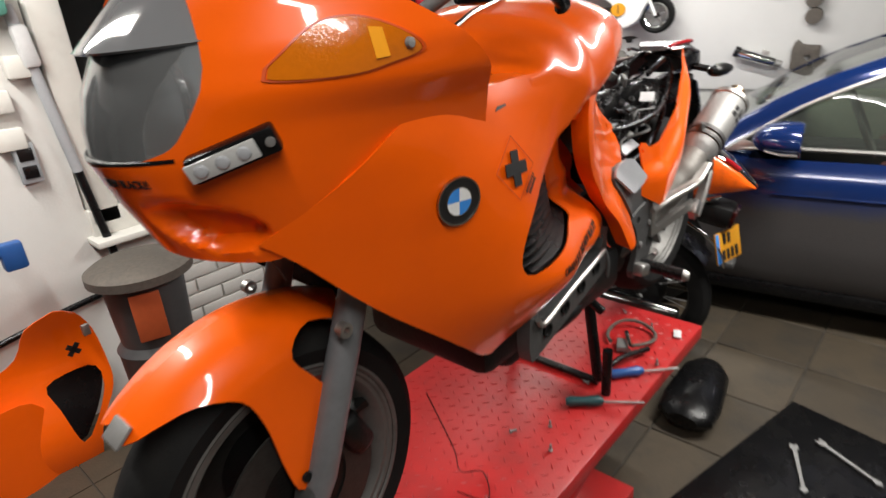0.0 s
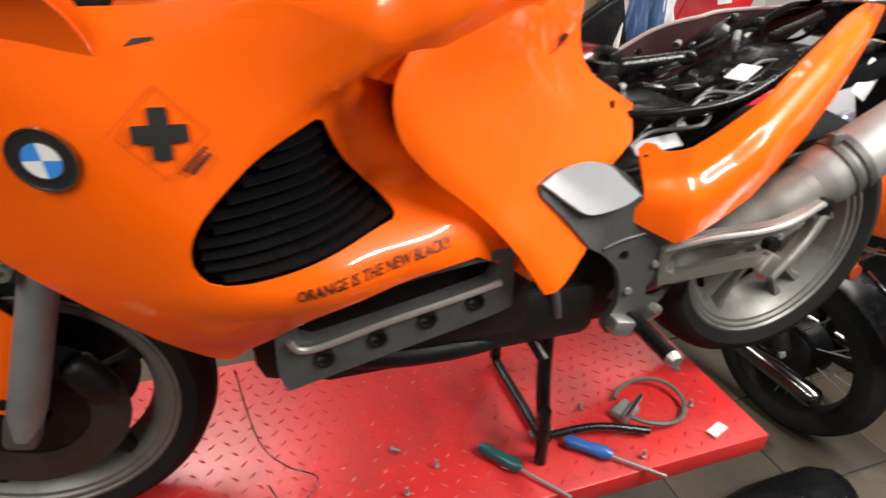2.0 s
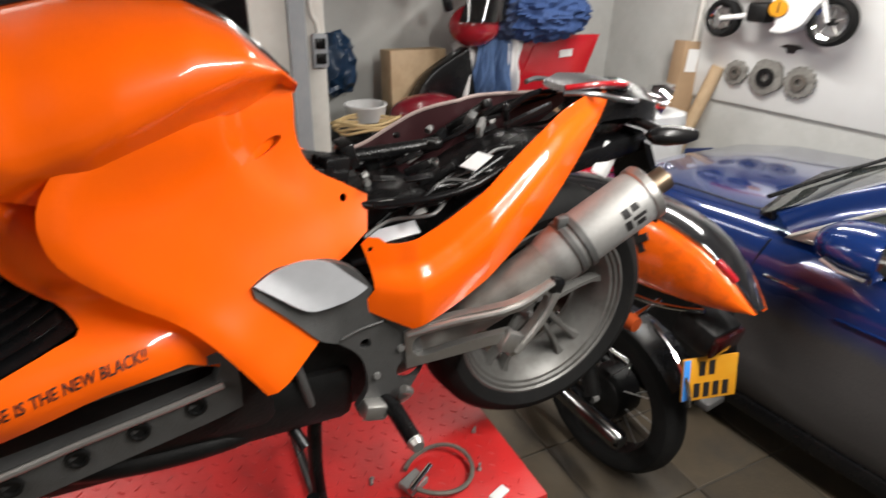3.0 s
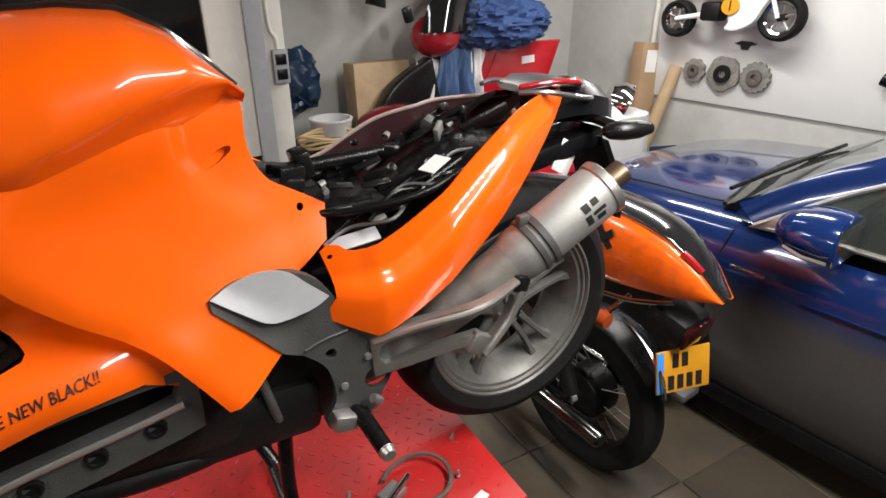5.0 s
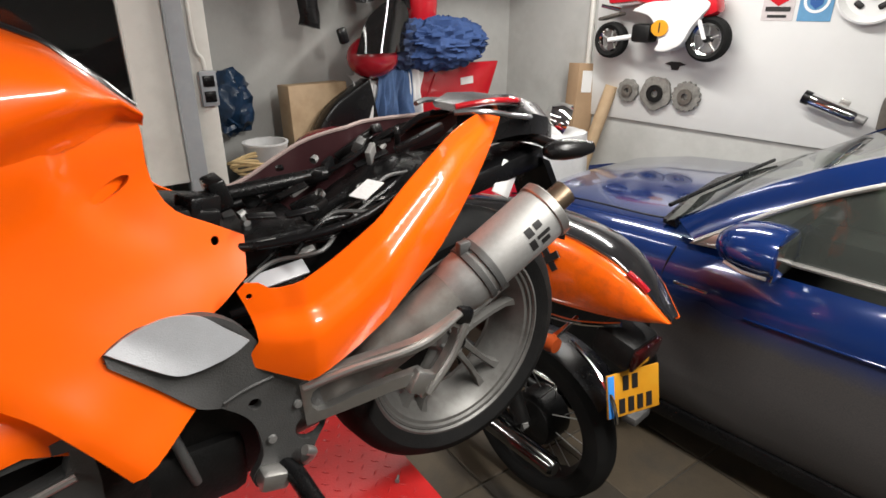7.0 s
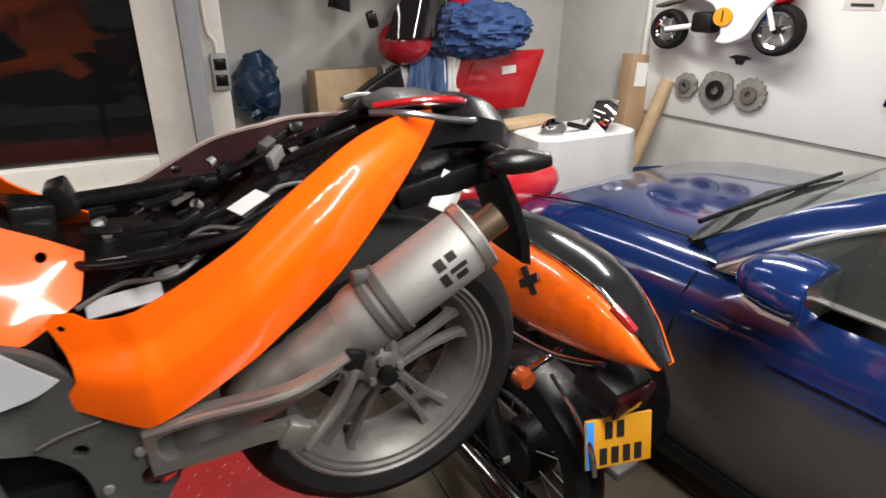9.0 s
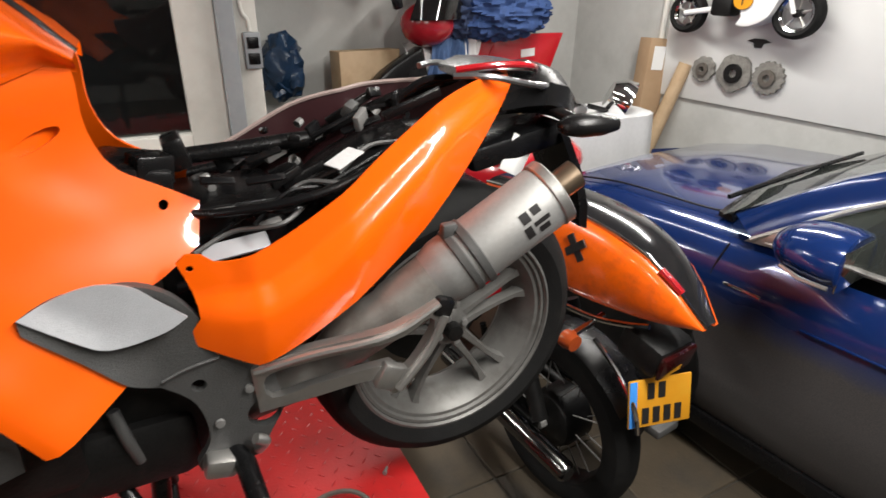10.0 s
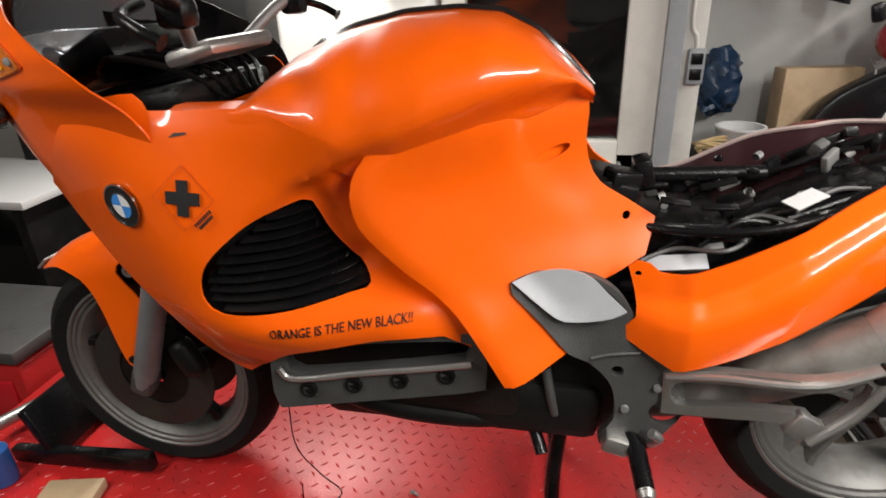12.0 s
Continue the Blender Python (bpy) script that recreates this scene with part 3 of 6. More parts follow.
# tank cover: a dome from the knee ridge over the top
XS = [.44, .50, .58, .636, .734, .82, .90, .955, .985]
ridge_z = lambda x: lerp(x, XS, [.960, .957, .938, .915, .952, .982, 1.0, .99, .962])
ridge_in = lambda x: (lambda f: f * f * (3 - 2 * f))(max(0.0, min(1.0, (x - .54) / .16)))
ridge_w = lambda x: (SIDE(x, ridge_z(x)) + 0.0012) * (1 - ridge_in(x)) + ridge_in(x) * lerp(x, XS, [.245, .268, .28, .284, .272, .243, .205, .155, .11])
top_z = lambda x: lerp(x, [.44, .482, .515, .577, .672, .762, .832, .892, .945, .975, .985], [.965, 1.012, 1.037, 1.063, 1.084, 1.089, 1.083, 1.054, 1.004, .970, .961])
rings = []
for k in range(56):
    x = 0.442 + 0.543 * k / 55
    zr, wr, zt = ridge_z(x), ridge_w(x), max(top_z(x), ridge_z(x) + 0.003)
    low = []
    for j in range(6):
        f = j / 5
        z = zr - 0.062 * (1 - f) * lerp(x, [.90, .985], [1, .3])
        e = f * f * (3 - 2 * f)
        flush = SIDE(x, z) - 0.004 * (1 - f) + 0.0012 * f
        w = flush * (1 - ridge_in(x)) + ridge_in(x) * ((KNEE(x, z) - 0.004) * (1 - e) + wr * e)
        low.append((w, z))
    half = low + [(wr * math.cos(a) ** 0.75, zr + (zt - zr) * math.sin(a) ** 0.85) for a in [radians(90 * j / 18) for j in range(1, 18)]]
    # hollow where the handlebar end swings
    half = [(w - 0.014 * math.exp(-((x - .555) / .045) ** 2 - ((z - .995) / .035) ** 2), z) for w, z in half]
    rings.append([(x, -w, z) for w, z in half] + [(x, 0, zt)] + [(x, w, z) for w, z in half[::-1]])
part("tank_cover", loft(rings, None, False, False), ORANGE, bike, sharp=70)
rim_pts = [(x, -0.04, top_z(x) + 0.002) for x in np.linspace(.5, .985, 30)]
part("tank_seam", tube(rim_pts, 0.006, segs=8), GLOSSBLACK, bike)

# nose cowl
NZ = [.76, .80, .86, .925, .965, 1.005, 1.05, 1.10, 1.18]
nose_x = lambda z: lerp(z, NZ, [-.08, -.10, -.13, -.155, -.152, -.14, -.115, -.085, -.03])
nose_w = lambda z: lerp(z, NZ, [.235, .242, .258, .274, .292, .326, .337, .327, .28])


def cowl(th, z):
    x0, w = nose_x(z), nose_w(z)
    q = min(1.0, 1.6 * max(0.0, 1 - ((th - .40) / .28) ** 2 - ((z - .834 + .05 * (th - .4)) / .040) ** 2))
    k = 0.034 * q * q * (3 - 2 * q)
    return (0.335 - (0.335 - x0 - k) * math.cos(th), -(w - k) * math.sin(th), z)


def th_of(x, z):
    return math.acos(max(0.0, min(1.0, (0.335 - x) / (0.335 - nose_x(z)))))


cowl_xz = [(.308, .912, 1), (.294, .955), (.264, 1.0), (.224, 1.037), (.17, 1.072), (.10, 1.115), (.04, 1.155), (.015, 1.18, 1), (-.025, 1.18, 1), (-.045, 1.12), (-.06, 1.06), (-.075, 1.01), (-.10, .955), (-.125, .935), (-.148, .926)]
cowl_uv = [(th_of(p[0], p[1]), *p[1:]) for p in cowl_xz] + [(0, .922, 1), (0, .785, 1), (.30, .777), (.6, .770), (.74, .785, 1)] + [(th_of(x, z), z) for x, z in ((.011, .826), (.07, .857), (.122, .880), (.236, .915))]
cowl_out = spline(cowl_uv, 0.03)
part("nose_cowl", sheet(cowl_out, cowl, 0.010, 0.004, mirror=True), ORANGE, bike, sharp=60)
lin = spline([(.70, .95, 1), (1.0, .93), (1.42, .935, 1), (1.40, .96), (1.25, 1.03), (1.0, 1.09), (.85, 1.15, 1), (.72, 1.15, 1)], 0.05)
for q in (-1, 1):
    part("cowl_liner", sheet(lin if q < 0 else cowl_out, lambda a, z: (cowl(a, z)[0] + .012, -q * cowl(a, z)[1] * .955, z), 0.05, 0.002), BLACK, bike)

# flanges behind the joints of cowl and side fairing
for q in (-1, 1):
    part("cowl_flange", sheet(spline([(.60, .775, 1), (.85, .80), (1.1, .86), (1.3, .89, 1), (1.3, .935, 1), (1.0, .925), (.7, .885), (.6, .84, 1)], 0.05), lambda a, z: (cowl(a, z)[0] + .012, -q * cowl(a, z)[1] * .962, z), 0.05, 0.002), ORANGE, bike)
    part("fairing_shelf", loft([[(x, q * (SIDE(x, ze) - .002), ze - .002), (x, q * (SIDE(x, ze) - .03), ze + .003), (x, q * (SIDE(x, ze) - .06), ze + .002), (x, q * (SIDE(x, ze) - .07), ze - .02)] for x, ze in ((.33, .962), (.38, .963), (.43, .966), (.48, .964), (.53, .955))], None, False, False), ORANGE, bike)

# turn signal in the cowl
ind_xz = [(-.025, 1.016), (-.003, 1.044), (.035, 1.072), (.075, 1.078), (.118, 1.062), (.15, 1.036), (.11, 1.022), (.055, 1.012)]
ind_uv = spline([(th_of(x, z), z) for x, z in ind_xz], 0.02)


def proud(f, off):
    def g(u, v):
        p, a, b = Vector(f(u, v)), Vector(f(u + 0.01, v)), Vector(f(u, v + 0.01))
        n = (a - p).cross(b - p).normalized()
        if n.y > 0:
            n.negate()
        return tuple(p + n * off)
    return g


sig = part("turn_signal", sheet(shrink(ind_uv, 0.93), proud(cowl, 0.004), 0.03, 0.003), AMBER, bike, "amber turn signal lens")
part("signal_rim", sheet(ind_uv, proud(cowl, 0.0025), 0.03, 0.002, [shrink(ind_uv, 0.95)]), DECAL_LINE, sig)
part("reflector", sheet([(th_of(x, z), z) for x, z in ((.088, 1.029), (.104, 1.031), (.099, 1.061), (.084, 1.063))], proud(cowl, 0.0062), 0.03, 0.002), AMBER_DEEP, sig)
p = Vector(proud(cowl, 0.006)(th_of(.128, 1.043), 1.043))
part("screw", lathe([(0, -0.003), (0.006, -0.002), (0.007, 0.003)], segs=12, m=Matrix.Translation(p)), STEEL, sig)

# auxiliary light bar screwed to the cowl
e, f = Vector(proud(cowl, 0.014)(th_of(-.085, .925), .925)), Vector(proud(cowl, 0.014)(th_of(-.018, .955), .955))
d = (f - e).normalized()
n = (Vector(proud(cowl, 0.03)(th_of(-.05, .94), .94)) - Vector(cowl(th_of(-.05, .94), .94))).normalized()
s = n.cross(d).normalized()
n = d.cross(s)
M = Matrix(((d.x, s.x, n.x, 0), (d.y, s.y, n.y, 0), (d.z, s.z, n.z, 0), (0, 0, 0, 1)))
M.translation = (e + f) / 2
bar = part("light_bar", boxed((0.112, 0.034, 0.022), M, 0.005), BLACK, bike, "small black clear-lens light bar")
part("lens", boxed((0.088, 0.024, 0.006), M @ pose(-0.013, 0, 0.011), 0.002), material("frosted_lens", (0.46, 0.46, 0.45), 0.2, 0, 0.15, 120), bar)
for k in range(3):
    part("led", lathe([(0, -0.004), (0.007, -0.002), (0.009, 0.001)], segs=14, m=M @ pose(-0.040 + 0.027 * k, 0, 0.0145, -90)), PADGREY, bar)
part("screw", lathe([(0, -0.003), (0.006, -0.002), (0.006, 0.003)], segs=12, m=M @ pose(0.047, 0, 0.012, -90)), STEEL, bar)

# headlight and screen
hl_out = spline([(0, .925, 1), (.30, .932), (.50, .950), (.59, .99), (.62, 1.055, 1), (.4, 1.065), (0, 1.068, 1)], 0.04)
head = part("headlight_glass", sheet(hl_out, lambda a, z: tuple(Vector(cowl(a, z)) * 1.0 + Vector((0.004, 0, 0))), 0.04, 0.003, mirror=True), CLEAR, bike, "clear headlight glass")
for dy in (-0.055, 0.055):
    part("reflector", lathe([(0.0, 0.08), (0.03, 0.07), (0.05, 0.03), (0.056, -0.01), (0.052, -0.012)], segs=28, m=pose(-0.06, dy, 0.995, 0, 0, -90)), CHROME, bike, "chrome headlight reflector")
SHELL = material("reflector_shell", (0.42, 0.43, 0.44), 0.3, 0.5, 0.2, 24, 0.2, 60)
part("headlight_shell", sheet(hl_out, lambda a, z: tuple(Vector(cowl(a * 1.0, z)) * Vector((1, .94, 1)) + Vector((0.055, 0, 0))), 0.05, 0.004, mirror=True), SHELL, bike)
part("headlight_seal", tube([tuple(Vector(cowl(a, .9285 + .012 * max(0, abs(a) - .15))) * Vector((1, 1 if a > 0 else 1, 1)) + Vector((.002, 0, 0))) for a in np.linspace(-.45, .45, 19)], 0.0035, segs=6), BLACK, bike)
sc_out = spline([(-.22, .0, 1), (-.16, -.02), (0, -.03), (.16, -.02), (.22, 0, 1), (.2, .2), (.12, .33), (0, .36), (-.12, .33), (-.2, .2)], 0.04)
part("windscreen", sheet(sc_out, lambda u, v: (-.11 + 3.0 * u * u + v * 0.75, u, 1.075 + v * 0.72), 0.04, 0.004), SCREEN, bike, "smoked grey windscreen")
part("screen_trim", tube([(-.115 + 3.0 * u * u, u, 1.062) for u in np.linspace(-.22, .22, 16)], 0.005, segs=6), BLACK, bike)

# radiator vent
vt = part("vent_insert", sheet(shrink(vent_hole, 1.06), lambda x, z: (x, -SIDE(x, z) + 0.034, z), 0.03, 0.003), BLACK, bike, "black louvred radiator vent")
for k in range(10):
    z0 = 0.640 + 0.017 * k
    line = []
    for j in range(15):
        x = 0.345 + 0.30 * j / 14
        z = z0 + 0.028 * ((x - .42) / .2) ** 2 * (1 if x > .42 else .4)
        if inside((x, z), vent_hole):
            line.append((x, z))
    if len(line) < 3:
        continue
    bm = bmesh.new()
    lo = [bm.verts.new((x, -SIDE(x, z) + 0.007, z - 0.004)) for x, z in line]
    hi = [bm.verts.new((x, -SIDE(x, z) + 0.032, z + 0.006)) for x, z in line]
    lo2 = [bm.verts.new((x, -SIDE(x, z) + 0.007, z - 0.0065)) for x, z in line]
    for a in range(len(line) - 1):
        bm.faces.new((lo[a], lo[a + 1], hi[a + 1], hi[a]))
        bm.faces.new((lo2[a], lo2[a + 1], lo[a + 1], lo[a]))
    part("slat", bm, BLACK, vt)


bm = text_mesh("NEW BLACK!!", .0165, Matrix.Identity(4))
lo, hi = min(v.co.x for v in bm.verts), max(v.co.x for v in bm.verts)
for v in bm.verts:
    v.co = proud(cowl, 0.0012 + v.co.z)(.03 + .27 * (v.co.x - lo) / (hi - lo), .902 + v.co.y)
part("nose_lettering", bm, DECAL, bike, "black lettering on the nose")

# badge, cross and lettering on the fairing
def side_frame(x, z, off=0.002):
    p, a, b = [Vector((u, -SIDE(u, v), v)) for u, v in ((x, z), (x + 0.02, z), (x, z + 0.02))]
    ex = (a - p).normalized()
    nn = ex.cross((b - p)).normalized()
    if nn.y > 0:
        nn.negate()
    ez = (nn.cross(ex)).normalized()
    if ez.z < 0:
        ez.negate()
    m = Matrix(((ex.x, ez.x, nn.x, 0), (ex.y, ez.y, nn.y, 0), (ex.z, ez.z, nn.z, 0), (0, 0, 0, 1)))
    m.translation = p + nn * off
    return m


def disc_bm(r0, r1, h, m, a0=0, a1=360, n=40):
    bm = bmesh.new()
    k = max(2, int(n * (a1 - a0) / 360))
    ring = lambda r, z: [bm.verts.new(m @ Vector((r * math.cos(radians(a0 + (a1 - a0) * i / k)), r * math.sin(radians(a0 + (a1 - a0) * i / k)), z))) for i in range(k + 1)]
    A, B, C, D = ring(r0, 0), ring(r1, 0), ring(r1, h), ring(r0, h)
    for i in range(k):
        for P, Q in ((C, D), (B, C), (D, A)):
            bm.faces.new((P[i], P[i + 1], Q[i + 1], Q[i]))
    return bm


def roundel(m, r, parent):
    b = part("roundel", disc_bm(0.0005, r, 0.003, m), DECAL, parent, "round badge with blue and white quarters")
    part("ring", disc_bm(r * 0.93, r, 0.0042, m), CHROME, b)
    part("ring", disc_bm(r * 0.56, r * 0.60, 0.0038, m), CHROME, b)
    for q in range(4):
        part("quarter", disc_bm(0.0005, r * 0.56, 0.0036, m, 90 * q, 90 * q + 90), ROUNDEL_BLUE if q % 2 else WHITE, b)


roundel(side_frame(.229, .811), 0.0385, bike)
m = side_frame(.354, .832, 0.003) @ pose(0, 0, 0, 0, 0, -3)
bm = box(box(bmesh.new(), (0.020, 0.058, 0.0012), m), (0.058, 0.020, 0.0012), m @ pose(0, 0, 0.0003))
part("cross_decal", bm, DECAL, bike, "black cross sticker")
bm = bmesh.new()
for k in range(4):
    box(bm, (0.074, 0.0011, 0.0006), m @ pose(0, 0, -0.0012, 0, 0, 45 + 90 * k) @ pose(0, 0.037, 0))
part("diamond_outline", bm, DECAL_LINE, bike, "thin square outline round the cross")
bm = bmesh.new()
for r, (w, u) in enumerate(((0.034, 0.0), (0.028, 0.0))):
    for j in range(8):
        box(bm, (0.0032, 0.0055, 0.0006), m @ pose(0.033 + r * 0.0055, -0.030 - r * 0.0055, 0, 0, 0, 45) @ pose(-w / 2 + w * j / 7, 0, 0))
part("small_print", bm, DECAL, bike, "two short unreadable black lines")


def wrap_words(words, size, x0, z0, x1, z1):
    """Lettering along the side fairing, bent onto its surface."""
    bm = text_mesh(words, size, Matrix.Identity(4))
    lo, hi = min(v.co.x for v in bm.verts), max(v.co.x for v in bm.verts)
    for v in bm.verts:
        t = (v.co.x - lo) / (hi - lo)
        x, z = x0 + (x1 - x0) * t, z0 + (z1 - z0) * t + v.co.y
        v.co = (x, -SIDE(x, z) - 0.0012 - v.co.z, z)
    return bm


part("lettering", wrap_words("ORANGE IS THE NEW BLACK!!", 0.0235, .474, .603, .705, .618), DECAL, bike, "black slogan lettering")


part("tank_slot", sheet([(.336, .9235), (.366, .9285), (.366, .9315), (.345, .9305)], lambda x, z: (x, -SIDE(x, z) - .0012, z), .02, 0.001), DECAL, bike)


# tail panels
def tail_w(x, z):
    """Half width of the tail: an upright band on top, a fold, then a rounded shelf below."""
    base = lerp(x, [1.05, 1.15, 1.30, 1.45, 1.55, 1.66], [.200, .226, .210, .163, .118, .066])
    fold = lerp(x, [1.05, 1.118, 1.174, 1.236, 1.309, 1.403, 1.49, 1.60, 1.66], [.650, .650, .656, .684, .733, .795, .848, .885, .898])
    d = fold - z
    amp = lerp(x, [1.05, 1.12, 1.5, 1.64], [.2, 1, 1, .3])
    if d < 0:
        return base - amp * (0.012 - 0.10 * d)
    t = min(1.0, d / 0.045)
    return base + amp * (0.024 * (1 - (1 - t) ** 2) - 0.012) - 0.007 * max(0.0, (d - 0.045) / 0.07) ** 2


tail_out = spline([(1.052, .705, 1), (1.066, .66), (1.070, .62), (1.054, .597, 1), (1.053, .578, 1), (1.137, .530, 1), (1.20, .548), (1.30, .592), (1.40, .645), (1.48, .703), (1.56, .775), (1.63, .845), (1.662, .885), (1.655, .902, 1), (1.58, .902), (1.48, .874), (1.38, .822), (1.29, .766), (1.20, .720), (1.135, .698), (1.10, .699), (1.085, .712), (1.065, .716)], 0.02)
tail_hole = circle(1.068, .694, .005, 10)
part("tail_panel", sheet(tail_out, lambda x, z: (x, -tail_w(x, z), z), 0.009, 0.004, [tail_hole]), ORANGE, bike)
tail_in = spline([(1.00, .745, 1), (1.02, .66), (1.137, .530, 1), (1.30, .592), (1.48, .703), (1.63, .845), (1.66, .882, 1), (1.54, .872), (1.43, .86), (1.33, .838), (1.25, .802), (1.18, .768), (1.10, .752)], 0.02)
bm = sheet(tail_in, lambda x, z: (x, min(.172, tail_w(x, min(z, .8)) - .02), z), 0.02, 0.005)
part("tail_panel", bm, MAROON, bike, "dark unpainted inside of the other tail panel")
part("panel_edge", tube([(x, min(.172, tail_w(x, min(z, .8)) - .02), z + 0.001) for x, z in spline([(1.00, .745), (1.10, .752), (1.18, .768), (1.25, .802), (1.33, .838), (1.43, .86), (1.54, .872), (1.66, .882)], 0.02, False)], 0.0045, segs=6), material("panel_rim", (0.35, 0.27, 0.25), 0.5), bike)

# subframe under the missing seat
part("frame_tube", tube(smooth_path([(1.05, -.05, .74), (1.12, -.11, .735), (1.30, -.14, .76), (1.50, -.09, .835), (1.62, -.03, .87)]), 0.0075), BLACK, bike)
part("frame_tube", tube(smooth_path([(0.98, .10, .74), (1.10, .13, .73), (1.30, .14, .76), (1.50, .11, .84), (1.64, .07, .88)]), 0.011), BLACK, bike)
part("frame_tube", tube(smooth_path([(1.05, -.14, .64), (1.20, -.15, .665), (1.40, -.11, .73), (1.55, -.05, .80)]), 0.009), BLACK, bike)
part("frame_tube", tube([(1.05, .02, .79), (1.30, .02, .80)], 0.014), BLACK, bike)
part("inner_mudguard", sheet(spline([(1.20, -.10, 1), (1.40, -.11), (1.62, -.06, 1), (1.62, .06, 1), (1.40, .11), (1.20, .10, 1)], 0.03), lambda u, v: (u, v, .67 + 0.30 * (u - 1.2) + 0.07 * math.sin((u - 1.2) / .42 * math.pi) - 3.0 * v * v), 0.03, 0.004), BLACK, bike)
part("battery_box", boxed((0.20, 0.17, 0.16), pose(1.13, 0.0, .66), 0.01), BLACK, bike)
part("relay_box", boxed((0.10, 0.13, 0.07), pose(1.02, -0.02, .775, 0, 12, 0), 0.01), BLACK, bike)
part("connector", boxed((0.055, 0.05, 0.045), pose(1.045, -.055, .80, 0, 8, 20), 0.006), BLACK, bike)
part("connector", boxed((0.03, 0.06, 0.05), pose(1.085, -.02, .812, 0, -15, 0), 0.006), BLACK, bike)
part("label", boxed((0.055, 0.04, 0.002), pose(1.33, -.09, .79, 0, -20, 20), 0), CLOTHW, bike, "small white sticker")
random.seed(4)
for k in range(9):
    x, y, z = 1.08 + 0.03 * k, -.13 + 0.02 * (k % 3), .685 + 0.01 * k
    part("cable", tube(smooth_path([(x, y, z), (x + .06, y + .02, z + .02 + random.uniform(-.01, .02)), (x + .13, y + random.uniform(-.03, .05), z + .035), (x + .2, y + .05, z + .05)]), 0.004, segs=6), BLACK if k % 4 else GREYCAST, bike)
for k in range(5):
    x, y = 1.16 + 0.08 * k, 0.05 - 0.03 * (k % 2)
    part("bracket", boxed((0.03 + 0.01 * (k % 2), 0.012, 0.03), pose(x, y, .765 + 0.02 * k, 0, -20, 15 * k), 0.003), STEEL if k % 2 else BLACK, bike)
for x, z in ((1.22, .735), (1.36, .80), (1.46, .85)):
    part("clip", boxed((0.022, 0.004, 0.018), pose(x, tail_w(x, z) - 0.008, z - .03, 0, -25, 8), 0.001), PADGREY, bike)

for x, y, z, ln, ry in ((1.13, -.10, .733, .045, 2), (1.20, -.10, .703, .035, -8), (1.215, -.02, .79, .06, -14), (1.13, -.10, .782, .05, 10), (1.20, -.10, .775, .06, 0), (1.29, .03, .79, .05, -20), (1.40, .02, .815, .08, -14)):
    part("bracket", boxed((ln, .014, .006), pose(x, y, z, 25, ry, 5), .002), BLACK if ln > .045 else STEEL, bike)
part("battery_strip", boxed((.10, .03, .006), pose(1.14, -.125, .682, 35, -4, 3), .002), PADGREY, bike, "pale grey battery strip")
random.seed(21)
for k in range(46):
    x = random.uniform(1.03, 1.56)
    lift_z = .70 + .28 * (x - 1.03)
    y, z = random.uniform(-.10, .13), lift_z + random.uniform(-.045, .045)
    kind = k % 4
    if kind == 0:
        part("clip", boxed((random.uniform(.012, .035), random.uniform(.01, .03), random.uniform(.01, .025)), pose(x, y, z, random.uniform(-30, 30), random.uniform(-40, 10), random.uniform(-60, 60)), .003), BLACK if k % 3 else GREYCAST, bike)
    elif kind == 1:
        part("hose", tube(smooth_path([(x, y, z), (x + .05, y + random.uniform(-.03, .03), z + random.uniform(0, .04)), (x + .11, y + random.uniform(-.05, .05), z + random.uniform(.01, .06)), (x + .16, y, z + .05)]), random.uniform(.004, .008), segs=7), BLACK, bike)
    elif kind == 2:
        part("bolt", lathe([(0, -.008), (.007, -.007), (.008, .006)], segs=8, m=pose(x, y, z, random.uniform(-60, 60), 0, random.uniform(0, 180))), STEEL, bike)
    else:
        part("stay", boxed((random.uniform(.05, .12), .012, .016), pose(x, y, z, 0, -18 + random.uniform(-10, 10), random.uniform(-15, 15)), .003), BLACK, bike)

# tail lamp, rear mudguard, indicator
part("tail_lamp", loft([[(x, y * w, z + h * q) for y, q in ((-1, 0), (-.9, .8), (0, 1.0), (.9, .8), (1, 0), (.8, -.8), (0, -1), (-.8, -.8))] for x, w, z, h in ((1.57, .05, .905, .008), (1.62, .075, .912, .013), (1.69, .075, .908, .013), (1.73, .05, .898, .008))]), REFLECTOR, bike, "clear tail lamp with a red rim")
part("red_rim", tube(smooth_path([(1.55, -.06, .914), (1.62, -.082, .922), (1.69, -.08, .918), (1.735, -.04, .905)]), .006, segs=8), REDLENS, bike)
part("lamp_bezel", tube(smooth_path([(1.54, -.07, .905), (1.60, -.098, .905), (1.67, -.10, .89), (1.73, -.085, .88), (1.76, 0, .88), (1.73, .085, .88), (1.6, .095, .905), (1.54, .07, .905)]), 0.006, segs=8), REFLECTOR, bike)
part("rear_mudguard", loft([[(x + dx, y * w, z + q * h) for y, q, dx in ((-1, -.2, 0), (-.95, .55, 0), (-.5, 1, 0), (0, 1.1, 0), (.5, 1, 0), (.95, .55, 0), (1, -.2, 0), (.6, -.6, 0), (0, -.7, 0), (-.6, -.6, 0))] for x, w, z, h in ((1.64, .075, .845, .035), (1.69, .086, .855, .05), (1.74, .088, .855, .056), (1.79, .08, .842, .055), (1.825, .058, .825, .04), (1.84, .03, .815, .02))]), BLACK, bike, "black plastic rear mudguard")
